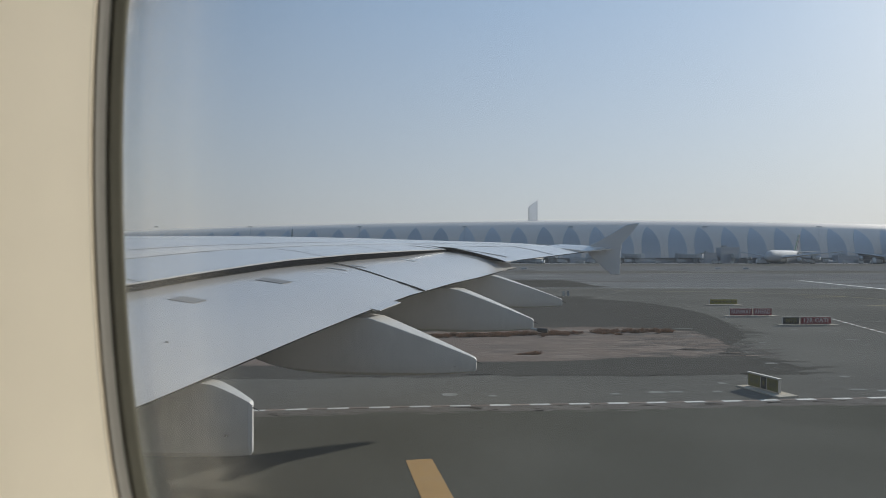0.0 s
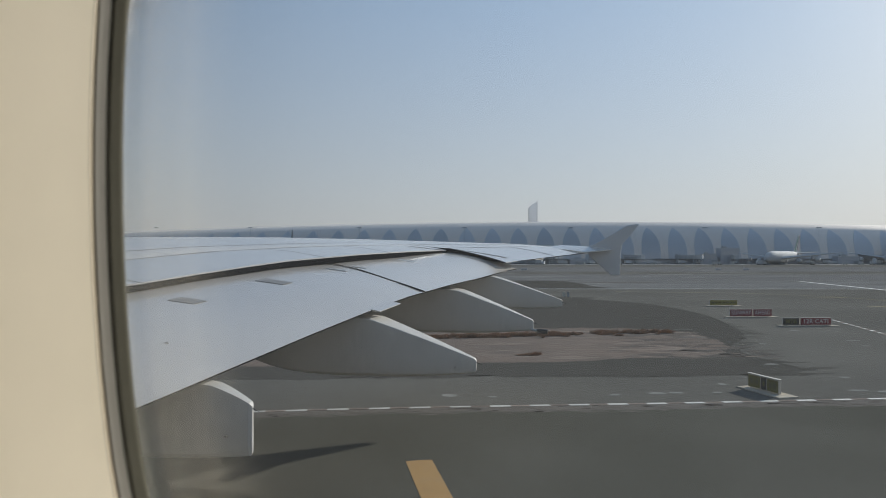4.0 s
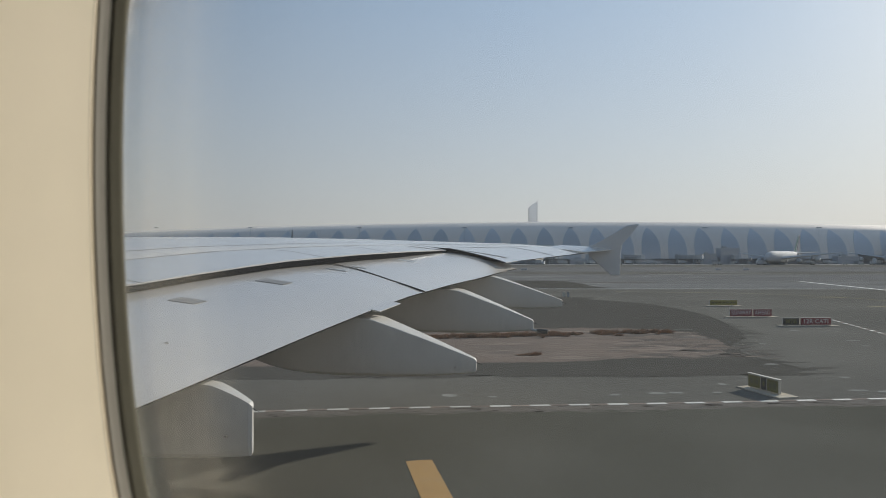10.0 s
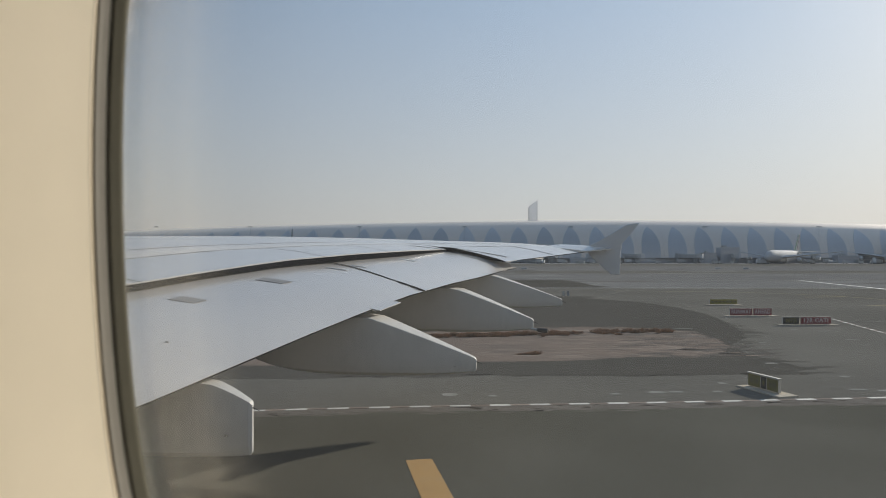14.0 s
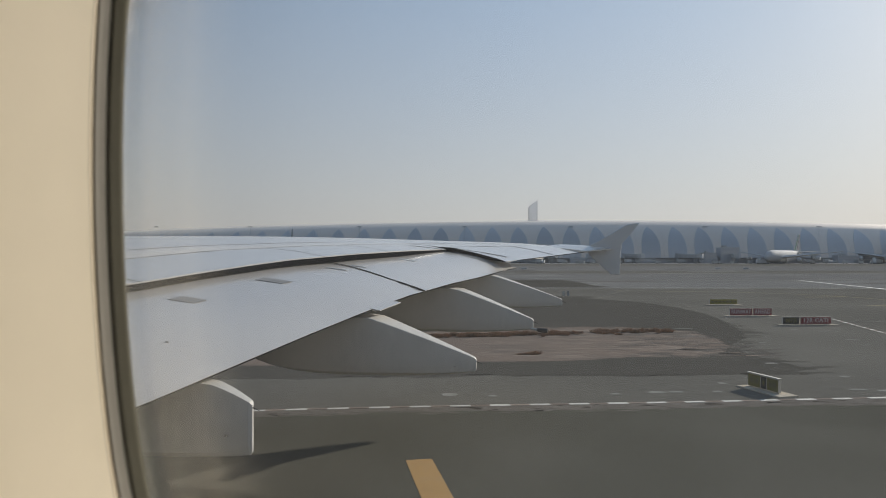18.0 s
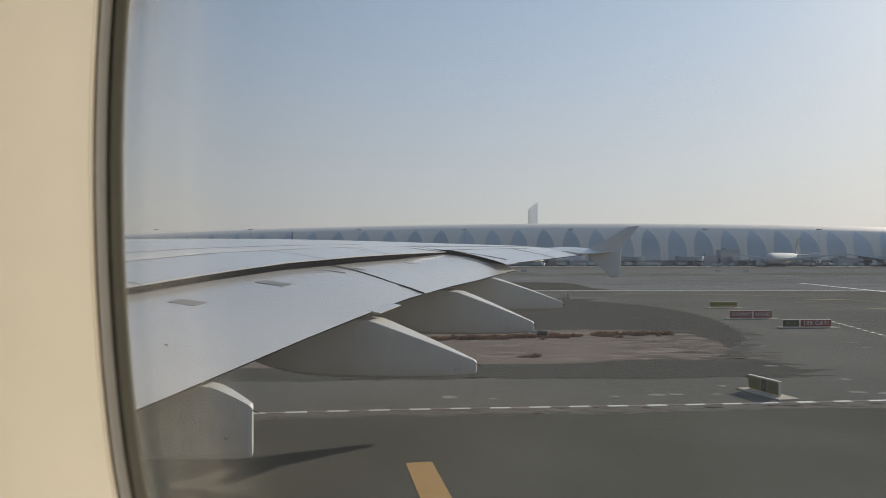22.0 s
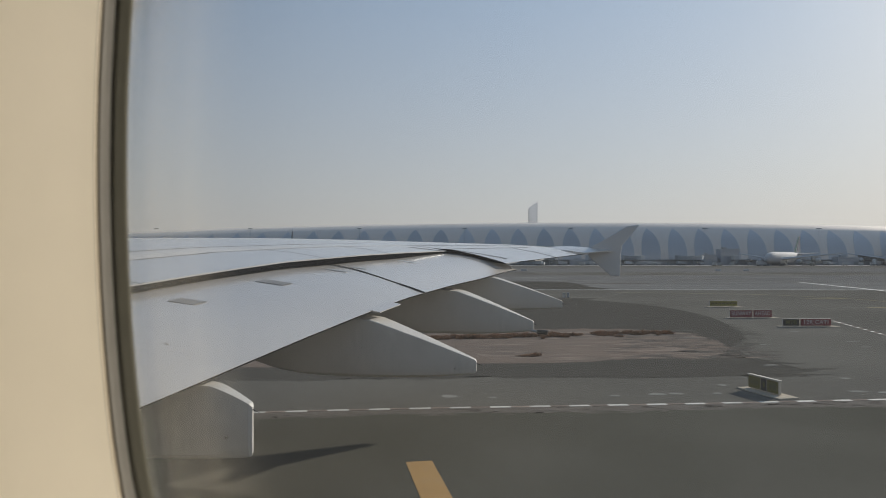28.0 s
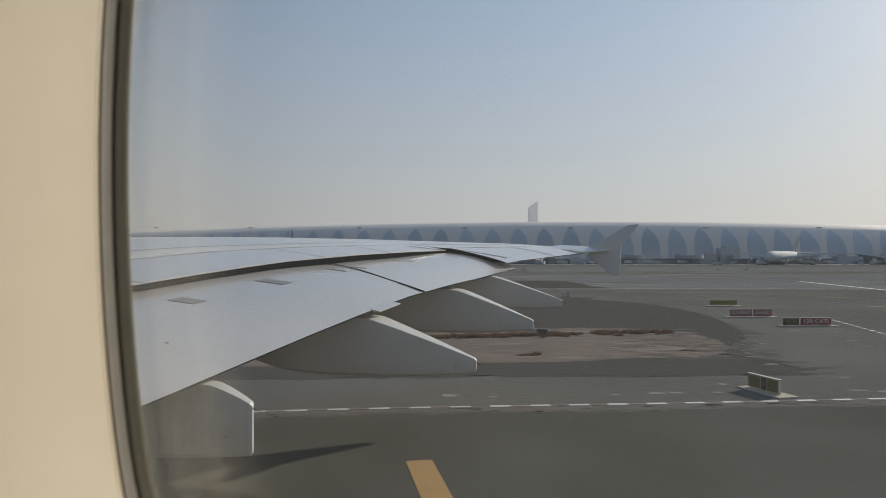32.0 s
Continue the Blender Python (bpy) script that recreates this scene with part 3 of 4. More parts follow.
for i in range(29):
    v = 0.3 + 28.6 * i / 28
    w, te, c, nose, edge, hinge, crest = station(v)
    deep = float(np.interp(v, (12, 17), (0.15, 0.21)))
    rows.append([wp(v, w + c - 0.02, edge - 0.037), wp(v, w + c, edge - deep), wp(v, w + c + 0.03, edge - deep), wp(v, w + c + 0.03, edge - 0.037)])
part("cove_shade_strip", loft(rows), DARKGAP, wing, "black strip for the shaded slot under the spoilers")

# the fixed box: from the hinge line over the crest to the leading edge and back underneath
rings = []
for i in range(45):
    v = -0.6 + (34.75 + 0.6) * i / 44
    w, te, c, nose, edge, hinge, crest = station(v)
    b, m = c * 1.42 + 0.6, c * 2.2 + 0.8
    deep = (0.35 + 0.15 * c) * (1.0 if v < 27 else max(0.35, 1.0 - 0.25 * (v - 27)))
    shut = 0.4 if v < 27 else max(0.16, 0.4 - 0.06 * (v - 27))
    rings.append([wp(v, w + a, z) for a, z in (
        (b, hinge), (b * 0.7 + m * 0.3, hinge + (crest - hinge) * 0.42), (b * 0.4 + m * 0.6, hinge + (crest - hinge) * 0.74), (b * 0.15 + m * 0.85, hinge + (crest - hinge) * 0.94),
        (m, crest), (m + 0.9, crest + 0.02), (m + 1.8, crest - 0.05), (m + 2.4, crest - 0.22), (m + 2.7, crest - 0.5),
        (m + 2.4, crest - 0.5 - 0.4 * deep), (m, crest - 0.15 - shut - deep), (b, hinge - shut - deep), (c + 0.9, nose + 0.1 - shut - 0.8 * deep), (c + 0.55, nose - 0.5), (c + 0.8, edge - 0.16), (b - 0.12, hinge - 0.12))])
crease(part("wing_box", loft(rings), WING, wing, "light grey wing skin with fine panel joints", smooth=True), 40)


# the outer wing behind the hinge line: ailerons
def aileron_skin(v):
    """Depth and height of the upper side at a station, from the trailing edge to the hinge."""
    w, te, c, nose, edge, hinge, crest = station(v)
    te = 6.04 + (v - 28.3) * 0.0594
    b, rise = c * 1.42 + 0.58, hinge - te
    return w, te, b, [(0.0, te), (b * 0.15, te + 0.25 * rise), (b * 0.3, te + 0.47 * rise), (b * 0.55, te + 0.76 * rise), (b, hinge - 0.003)]


def aileron(v0, v1):
    rings = []
    for i in range(5):
        v = v0 + (v1 - v0) * i / 4
        w, te, b, top = aileron_skin(v)
        rings.append([wp(v, w + a, z) for a, z in [(0.0, te - 0.03)] + top + [(b, top[-1][1] - 0.12), (b * 0.5, te + 0.60 * (top[-1][1] - te) - 0.09), (b * 0.15, te + 0.10 * (top[-1][1] - te) - 0.02)]])
    crease(part("aileron", loft(rings), WING, wing, smooth=True))


def on_aileron(v, f):
    w, te, b, top = aileron_skin(v)
    return wp(v, w + b * f, float(np.interp(b * f, [p[0] for p in top], [p[1] for p in top])) + 0.004)


for v0, v1 in ((28.12, 31.85), (31.87, 34.38), (34.40, 34.7)):
    aileron(v0, v1)
# black cap added on the first aileron's inboard end, for the slot's shade
w, te, b, top = aileron_skin(28.12)
ends = [(0.0, te - 0.03)] + [(a, z - 0.004) for a, z in top] + [(b, top[-1][1] - 0.12), (b * 0.5, te + 0.60 * (top[-1][1] - te) - 0.09), (b * 0.15, te + 0.10 * (top[-1][1] - te) - 0.02)]
part("end_shade_cap", loft([[wp(v, w + a, z) for a, z in ends] for v in (28.085, 28.116)]), DARKGAP, wing, "black cap for the shaded slot at the aileron end")
rows = []
for i in range(13):
    v = 28.15 + 6.2 * i / 12
    w, te, *_ = aileron_skin(v)
    rows.append([wp(v, w - 0.004, te - 0.03), wp(v, w - 0.004, te - 0.004), wp(v, w + 0.03, te - 0.002), wp(v, w + 0.03, te - 0.034)])
part("trailing_edge", loft(rows), DARKGAP, wing)
rings = []
for i in range(5):
    v = 33.95 + 0.98 * i / 4
    w, z = 2.20 - 1.31 * i / 4, 6.43 + 0.12 * i / 4
    rings.append([wp(v, w + a, z + h) for a, h in ((0.0, -0.03), (0.0, 0.012), (0.8, 0.12), (1.7, 0.19), (2.5, 0.22), (2.5, 0.13), (0.9, -0.02))])
crease(part("tip_plate", loft(rings), WING, wing, smooth=True))


# tip fence
def fence_outline(scale=1.0):
    return [(2.25, 6.74), (1.2, 7.30), (0.27, 7.86), (-0.31, 7.93), (0.18, 7.32), (0.50, 6.95), (0.58, 6.4), (0.60, 5.47), (1.02, 5.47), (1.55, 5.95), (2.0, 6.35)]


rings = [[wp(v, 1.0 + (w - 1.0) * k, 6.45 + (z - 6.6) * k) for w, z in fence_outline()] for v, k in ((34.86, 0.97), (34.90, 1.0), (34.98, 1.0), (35.02, 0.97))]
part("tip_fence", loft(rings), FENCE, wing, "white arrow-shaped wingtip fence")
rings = [[wp(v, w, z) for w, z in ((0.9, 6.52), (1.5, 6.58), (2.4, 6.66), (3.4, 6.73), (4.8, 6.79), (6.0, 6.74), (6.4, 6.6), (4.8, 6.4), (2.4, 6.44), (1.2, 6.48))] for v in (34.72, 34.9)]
part("tip_cap", loft(rings), WING, wing)


# flap track fairings
def fairing(v, tail_w, top, low, sag, length, half, label, blunt=0.13, drop=0.10):
    """A long pod under the wing: tail position, heights of its tail, lowest keel and half width."""
    w0, te = station(v)[:2]
    over = w0 - tail_w
    rings = []
    n = 26
    for i in range(-2, n + 1):
        t = 0.0 if i < 0 else 0.006 + 0.994 * (i / n) ** 1.25
        w = tail_w + length * t + (0.02 if i == -1 else 0.0)
        if w < w0:
            zt = top + (te - drop - top) * (w - tail_w) / over + 0.02 * math.sin(math.pi * (w - tail_w) / over)
        else:
            zt = te - drop + (w - w0) * 0.10
        zb = low + (sag - low) * math.sin(math.pi * min(t * 1.15, 1.0) ** 0.8)
        if t > 0.45:
            zb += (zt - 0.3 - zb) * ((t - 0.45) / 0.55) ** 2.2
        h = half * (blunt + (1 - blunt) * min(t / 0.56, 1.0) ** 0.95)
        if t > 0.6:
            h *= 1 - 0.85 * ((t - 0.6) / 0.4) ** 2
        if i < 0:
            inset = 0.045 if i == -2 else 0.015
            h, zt, zb = h - inset, zt - inset, zb + inset
        d = zt - zb
        half_ring = [(0.30, zt + 0.004), (0.965, zt - 0.012 * h / half), (1.0, zt - 0.012 * h / half - 0.022), (1.0, zb + 0.40 * d), (0.975, zb + 0.20 * d), (0.86, zb + 0.075 * d), (0.6, zb + 0.015 * d), (0.25, zb)]
        ring = [(-h * a, z) for a, z in half_ring] + [(h * a, z) for a, z in half_ring[::-1]]
        rings.append([wp(v + a, w, z) for a, z in ring])
    pod = crease(part("flap_track_fairing", loft(rings), FAIRING, wing, label, smooth=True), 22)
    # the joint of the tail cone, a thin dark band standing 2 mm proud
    k = 4
    out = []
    for q in (0.0, 0.05):
        ring = [a.lerp(b, q) for a, b in zip(rings[k], rings[k + 1])]
        c = sum(ring, Vector()) / len(ring)
        out.append([c + (p - c) * 1.003 for p in ring])
    if half > 0.42:
        part("cone_joint", loft(out, caps=False), SLOT, pod)
    part("static_wick", rod(wp(v, tail_w + 0.02, top - 0.08), wp(v - 0.02, tail_w - 0.14, top - 0.13), 0.012, 0.006, 6), BLACK, pod)
    mark = wp(v - half * (blunt + 0.20), tail_w + 0.06 * length, low + 0.38 * (top - low))
    part("drain_mark", rod(mark, mark + Vector((0.12 * SX, 0.12 * CX, 0)), 0.018, n=8), MARK, pod)
    return pod


fairing(11.15, 6.44, 3.82, 2.91, 2.77, 7.0, 0.62, "cream inboard flap track fairing with a blunt tail under the wing", blunt=0.12, drop=0.18)
fairing(17.24, 3.76, 3.81, 3.48, 3.29, 8.5, 0.84, "cream flap track fairing tapering to its tail under the wing", blunt=0.09, drop=0.26)
fair_c = fairing(23.2, 3.14, 4.22, 3.91, 3.75, 8.0, 0.82, "cream flap track fairing with a black drain pipe", blunt=0.09, drop=0.26)
fairing(26.8, 2.55, 4.65, 4.41, 4.28, 6.8, 0.50, "cream outboard flap track fairing under the wing", blunt=0.09)
part("drain_pipe", rod(wp(22.95, 3.2, 3.94), wp(22.95, 2.98, 3.91), 0.04), STEEL, fair_c)
part("pipe_end", rod(wp(22.95, 2.99, 3.91), wp(22.95, 2.66, 3.885), 0.075), BLACK, fair_c, "black rubber pipe end")


# wear strips and joints on the flaps
def on_flap(v, a, lift=0.0):
    w, te, c, nose, *_ = station(v)
    t = a / c
    return wp(v, w + a, te + (nose - te) * t + rise(v, t) + lift)


def decal(name, v0, v1, a0, a1, skew, mat, label=""):
    rings = []
    for lift in (0.004, 0.010):
        rings.append([on_flap(v0, a0, lift), on_flap(v1, a0 + skew, lift), on_flap(v1, a1 + skew, lift), on_flap(v0, a1, lift)])
    part(name, loft(rings), mat, wing, label)


decal("wear_strip", 14.17, 14.57, 2.94, 3.64, -0.03, PATCH, "grey wear strip on the flap")
decal("wear_strip", 17.06, 17.46, 2.60, 3.42, -0.03, PATCH, "grey wear strip on the flap")
decal("wear_strip", 24.14, 24.42, 2.09, 2.71, 0.0, SLOT)
decal("access_slot", 20.05, 20.17, 2.45, 3.10, 0.0, SLOT)
decal("access_slot", 21.10, 21.20, 2.34, 2.84, 0.0, SLOT)
decal("oil_mark", 11.67, 11.71, 1.45, 1.51, 0.05, MARK)
decal("oil_mark", 11.475, 11.49, 1.01, 1.03, 0.02, MARK)


def surface(v, f):
    """A point of the fixed upper skin: f 0 at the spoiler edge, 1 at the hinge line, 2 at the crest."""
    w, te, c, nose, edge, hinge, crest = station(v)
    a, b, m = c - 0.05, c * 1.42 + 0.6, c * 2.2 + 0.8
    if f <= 1:
        return wp(v, w + a + (b - a) * f, edge + (hinge - edge) * f + 0.045 * (1 - abs(2 * f - 1)))
    x = f - 1
    z = float(np.interp(x, (0, 0.3, 0.6, 0.85, 1.0), (0, 0.42, 0.74, 0.94, 1.0)))
    return wp(v, w + b + (m - b) * x, hinge + (crest - hinge) * z)


def joint(points, width, mat=None):
    """A sealant joint laid along points of the skin, 3 mm proud."""
    bm = bmesh.new()
    prev = None
    for i, p in enumerate(points):
        d = (points[min(i + 1, len(points) - 1)] - points[max(i - 1, 0)]).normalized()
        side = d.cross(Vector((0, 0, 1))).normalized() * width / 2
        row = [bm.verts.new(p + side + Vector((0, 0, z))) for z in (-0.004, 0.004)] + [bm.verts.new(p - side + Vector((0, 0, z))) for z in (0.004, -0.004)]
        if prev:
            for a in range(4):
                bm.faces.new((prev[a], prev[(a + 1) % 4], row[(a + 1) % 4], row[a]))
        prev = row
    part("panel_joint", bm, mat or JOINT, wing)


def span(v0, v1, f, n=24):
    return [surface(v0 + (v1 - v0) * i / n, f) for i in range(n + 1)]


joint([on_flap(20.16 + seam(i / 16), 3.66 * i / 16, 0.008) for i in range(17)], 0.07, DARKGAP)
joint([on_flap(20.16, 0.0 + 0.10 * i, 0.012) for i in range(9)], 0.15, DARKGAP)
joint(span(8.0, 28.0, 1.0), 0.09)
joint(span(28.0, 34.6, 1.0, 8), 0.05)
joint(span(10.0, 26.0, 1.23), 0.04)
for v in (14.555, 20.73, 24.11, 28.07):
    joint([surface(v, f / 8) for f in range(9)], 0.06 if v > 28 or v < 15 else 0.03)
joint([surface(27.72 - 0.75 * f / 6, 0.56 * f / 6) for f in range(7)], 0.10, DARKGAP)
for v in (31.86, 34.39):
    joint([on_aileron(v, 0.02 + 0.6 * f / 6) for f in range(7)], 0.07)
joint([on_aileron(28.5 + 4.6 * f / 12, 0.62) for f in range(13)], 0.06)
# the slots round the inboard end of the outer wing, and the groove at the end of the flap
joint([on_aileron(28.13, 0.02 + 0.62 * f / 8) for f in range(9)], 0.13, DARKGAP)
joint([on_aileron(28.16 + 0.2 * f / 4, 0.60 - 0.15 * f / 4) for f in range(5)] + [on_aileron(28.36 + 0.62 * f / 8, 0.45 - 0.34 * f / 8) for f in range(1, 9)], 0.11, DARKGAP)
joint([on_flap(27.72 - 0.02 * f, station(27.7)[2] * (0.10 + 0.5 * f / 8), 0.008) for f in range(9)], 0.07, SLOT)


# ---------------------------------------------------------------- the aircraft: cabin window
PANE_V, WIN_A, WIN_B, WIN_W, WIN_Z = 0.28, 0.195, 0.235, 0.034, 6.541


def oval(o, v, n=128):
    """The window's outline, bowed at the sides and round at the corners, o larger, at depth v."""
    ring = []
    for i in range(n):
        a = 2 * math.pi * i / n
        c, s = math.cos(a) * 0.85, math.sin(a)
        near, far = 0.0, 1.0
        for _ in range(30):
            r = (near + far) / 2
            g = (r * c / (WIN_A + o)) ** 2 + (r * s / (0.425 + o)) ** 2 + (r * s / (WIN_B + o)) ** 10
            near, far = (r, far) if g < 1 else (near, r)
        ring.append(wp(v, WIN_W + near * c, WIN_Z + near * s))
    return ring


def ring_loft(profile):
    return loft([oval(o, PANE_V - d) for o, d in profile], caps=False)


window = thing("window_1", "rounded airliner cabin window in a cream surround", "window", kind="structure")
for d in (0.004, 0.019):
    part("window_pane", loft([oval(0.02, PANE_V + d), oval(0.02, PANE_V + d + 0.003)]), PANE, window, "clear acrylic pane").visible_shadow = False
part("rubber_seal", ring_loft([(0.0300, -0.0036), (0.0030, -0.0035), (0.0026, -0.0030), (0.0034, -0.0012), (0.0046, 0.0020), (0.0055, 0.0046), (0.0062, 0.0049)]), SEAL, window, "dark olive-grey rubber seal", smooth=True)
part("window_lip", ring_loft([(0.0060, 0.0044), (0.0056, 0.0050), (0.0063, 0.0068), (0.0068, 0.0082), (0.0072, 0.0096), (0.0077, 0.0097), (0.0084, 0.0088), (0.0087, 0.0060)]), LIP, window, "grey plastic lip")
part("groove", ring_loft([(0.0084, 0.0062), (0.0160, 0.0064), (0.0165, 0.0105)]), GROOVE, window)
part("surround_edge", ring_loft([(0.0158, 0.0095), (0.0090, 0.0100), (0.0074, 0.0112), (0.0071, 0.0128), (0.0072, 0.0134)]), EDGE, window, "moulded edge, browned for its shaded rim", smooth=True)
part("window_surround", ring_loft([(0.0072, 0.0134), (0.0077, 0.0155), (0.0098, 0.026), (0.0127, 0.040), (0.0149, 0.0505), (0.0173, 0.062), (0.0202, 0.074), (0.0270, 0.089), (0.0418, 0.101), (0.0718, 0.112), (0.1218, 0.118)]), PANEL, window, "cream moulded plastic window surround", smooth=True)


def holed_panel(v, o, half_w, z0, z1, n=128):
    """A wall sheet with the window's opening."""
    inner, outer = oval(o, v, n), []
    for i in range(n):
        a = 2 * math.pi * i / n
        c, s = math.cos(a), math.sin(a)
        k = min(half_w / max(abs(c), 1e-6), ((z1 - WIN_Z) if s > 0 else (WIN_Z - z0)) / max(abs(s), 1e-6))
        outer.append(wp(v, WIN_W + c * k, WIN_Z + s * k))
    return loft([inner, outer], caps=False)


wall = part("wall_cabin", holed_panel(PANE_V - 0.117, 0.1198, 2.6, 5.35, 7.5), PANEL)
tagged(wall, "cream plastic cabin side wall round the window", "wall", kind="structure")
skin_sheet = part("wall_skin", holed_panel(PANE_V + 0.03, 0.03, 2.6, 5.3, 7.5), SKIN)
tagged(skin_sheet, "white painted fuselage skin round the window", "wall", kind="structure")


def quad_slab(corners, thick):
    a = [Vector(c) for c in corners]
    n = (a[1] - a[0]).cross(a[3] - a[0]).normalized() * thick
    return loft([a, [p + n for p in a]])


# the fuselage outside the cabin: a plain tube, cut away at the flat skin round the window
def tube(w0, w1, cut=False):
    rings = []
    for w in (w0, w1):
        ring = []
        for i in range(41):
            a = math.radians(-158 + 316 * i / 40) if cut else math.radians(360 * i / 41)
            c, s = math.cos(a + math.pi) if cut else math.cos(a), math.sin(a + math.pi) if cut else math.sin(a)
            ring.append(wp(-3.28 + 3.585 * c, w, 6.35 + 4.1 * s))
        rings.append(ring)
    return loft(rings, caps=False, cyclic=not cut)


part("fuselage_front", tube(WIN_W + 2.66, 24.0), SKIN, wing, "white fuselage skin", smooth=True)
part("fuselage_middle", tube(WIN_W - 2.66, WIN_W + 2.66, True), SKIN, wing, smooth=True)
part("fuselage_rear", tube(-16.0, WIN_W - 2.66), SKIN, wing, smooth=True)
for w0, w1, z1 in ((24.0, 34.0, 5.2), (-16.0, -36.0, 8.4)):
    rings = []
    for i in range(9):
        t = i / 8
        k = math.sqrt(max(1 - t * t, 0.002))
        rings.append([wp(-3.28 + 3.585 * k * math.cos(a * math.pi / 16), w0 + (w1 - w0) * t, 6.35 + (z1 - 6.35) * t + 4.1 * k * math.sin(a * math.pi / 16)) for a in range(32)])
    part("fuselage_cone", loft(rings), SKIN, wing, smooth=True)
for v in (-6.6, 0.0):
    leg = part("landing_gear", rod(wp(v, 13.0, 0.6), wp(v, 13.0, 3.4), 0.3, 0.35, 12), STEEL, wing)
    for dv in (-0.65, 0.65):
        for dw in (-1.7, 0.0, 1.7):
            part("wheel", rod(wp(v + dv - 0.22, 13.0 + dw, 0.68), wp(v + dv + 0.22, 13.0 + dw, 0.68), 0.68, n=20), BLACK, leg)
    part("bogie_beam", rod(wp(v, 11.2, 0.7), wp(v, 14.8, 0.7), 0.2), STEEL, leg)
leg = part("landing_gear", rod(wp(-3.28, 27.0, 0.5), wp(-3.28, 27.0, 3.4), 0.22, 0.25, 12), STEEL, wing)
for dv in (-0.45, 0.45):
    part("wheel", rod(wp(-3.28 + dv - 0.17, 27.0, 0.6), wp(-3.28 + dv + 0.17, 27.0, 0.6), 0.6, n=20), BLACK, leg)

W2 = 2.63
for name, corners, mat, label in (
        ("floor", [wp(0.28, W2, 5.28), wp(-5.8, W2, 5.28), wp(-5.8, -W2, 5.28), wp(0.28, -W2, 5.28)], CARPET, "cabin floor carpet, paled to bounce light"),
        ("ceiling", [wp(0.28, W2, 7.52), wp(0.28, -W2, 7.52), wp(-5.8, -W2, 7.52), wp(-5.8, W2, 7.52)], CABIN, "pale cabin ceiling"),
        ("wall_far", [wp(-5.8, W2, 5.2), wp(-5.8, W2, 7.6), wp(-5.8, -W2, 7.6), wp(-5.8, -W2, 5.2)], CABIN, "pale far cabin wall"),
        ("wall_fore", [wp(0.28, W2, 5.2), wp(0.28, W2, 7.6), wp(-5.8, W2, 7.6), wp(-5.8, W2, 5.2)], CABIN, "pale cabin partition"),
        ("wall_aft", [wp(0.28, -W2, 5.2), wp(-5.8, -W2, 5.2), wp(-5.8, -W2, 7.6), wp(0.28, -W2, 7.6)], CABIN, "pale cabin partition")):
    tagged(part(name, quad_slab(corners, 0.06), mat), label, name.split("_")[0], kind="structure")

# ---------------------------------------------------------------- concourse
TX0, TX1, TDEEP, BAY = -980.0, 588.0, 38.0, 22.3
HALL = pose(130.5, 600, 0, 0, 0, -1.2)


def crown(x):
    return 37.4 - 5.3e-5 * x ** 2


def shell(x, phi, out=0.0):
    h = max(crown(x), 12.0)
    y = TDEEP - (TDEEP + out) * math.copysign(abs(math.cos(phi)) ** 0.92, math.cos(phi))
    return Vector((x, y, (h + out) * math.sin(phi) ** 0.95))


concourse = thing("airport_concourse", "long curved metal-clad airport concourse with pointed glazed arches", "concourse", at=HALL)
rings = []
nx = 128
for i in range(nx + 1):
    x = TX0 + (TX1 - TX0) * i / nx
    rings.append([shell(x, math.pi * j / 26) if 0 < j < 26 else Vector((x, 0 if j == 0 else 2 * TDEEP, 0)) for j in range(27)])
part("roof", loft(rings), CLAD, concourse, "dull grey curved metal cladding", smooth=True)
for i in range(int((TX1 - TX0) / BAY) - 1):
    cx = TX0 + BAY * (i + 1)
    rings = []
    for j in range(13):
        t = j / 12
        phi = 0.05 + 0.93 * t
        hw = 8.2 * (1 - t ** 2.9) * (0.92 + 0.08 * math.sin(math.pi * t)) + 0.12
        rings.append([shell(cx + hw * k, phi, 0.15 if abs(k) < 1 else 0.02) for k in (-1, -0.96, -0.5, 0, 0.5, 0.96, 1)])
    part("arch_window", loft(rings, cyclic=False), GLASS, concourse, "pointed glazed arch, paled for haze" if i == 0 else "")
    rib = [[shell(cx + BAY / 2 + k, math.pi * j / 26, o) for k, o in ((-0.22, 0), (-0.18, 0.07), (0.18, 0.07), (0.22, 0))] for j in range(1, 8)]
    part("roof_rib", loft(rib), CLAD, concourse)

podium = thing("concourse_podium", "low grey apron-level building along the concourse foot", "podium", at=HALL)
MID, LONG = (TX0 + TX1) / 2, TX1 - TX0
part("wall", box(LONG, 10, 4.2, (MID, -3, 0), 0.2), PODIUM, podium)
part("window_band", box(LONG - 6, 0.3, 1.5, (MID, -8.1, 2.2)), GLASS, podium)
part("canopy", box(LONG, 3.0, 0.5, (MID, -9.2, 4.0), 0.1), PODIUM, podium)


# a second concourse and a hotel beyond the far end of the first
hall_two = thing("domed_concourse", "ribbed metal concourse with a rounded teal glass end", "concourse", at=pose(-800, 920, 0, 0, 0, 158))


def vault(x, a, out=0.0):
    k = math.sqrt(max(1 - (x / 420) ** 2, 0.05))
    return Vector((x, (46 + out) * k * math.cos(a), (31 + out) * k * math.sin(a)))


part("roof", loft([[vault(x, math.pi * j / 20) for j in range(21)] for x in range(0, 421, 14)]), CLAD, hall_two, smooth=True)
part("glass_end", loft([[vault(0, math.pi * j / 20, -1.2) + Vector((-d * math.sin(math.pi * j / 20), 0, 0)) for j in range(21)] for d in (0.4, 3.0)]), TEAL, hall_two, "teal glazed end wall")
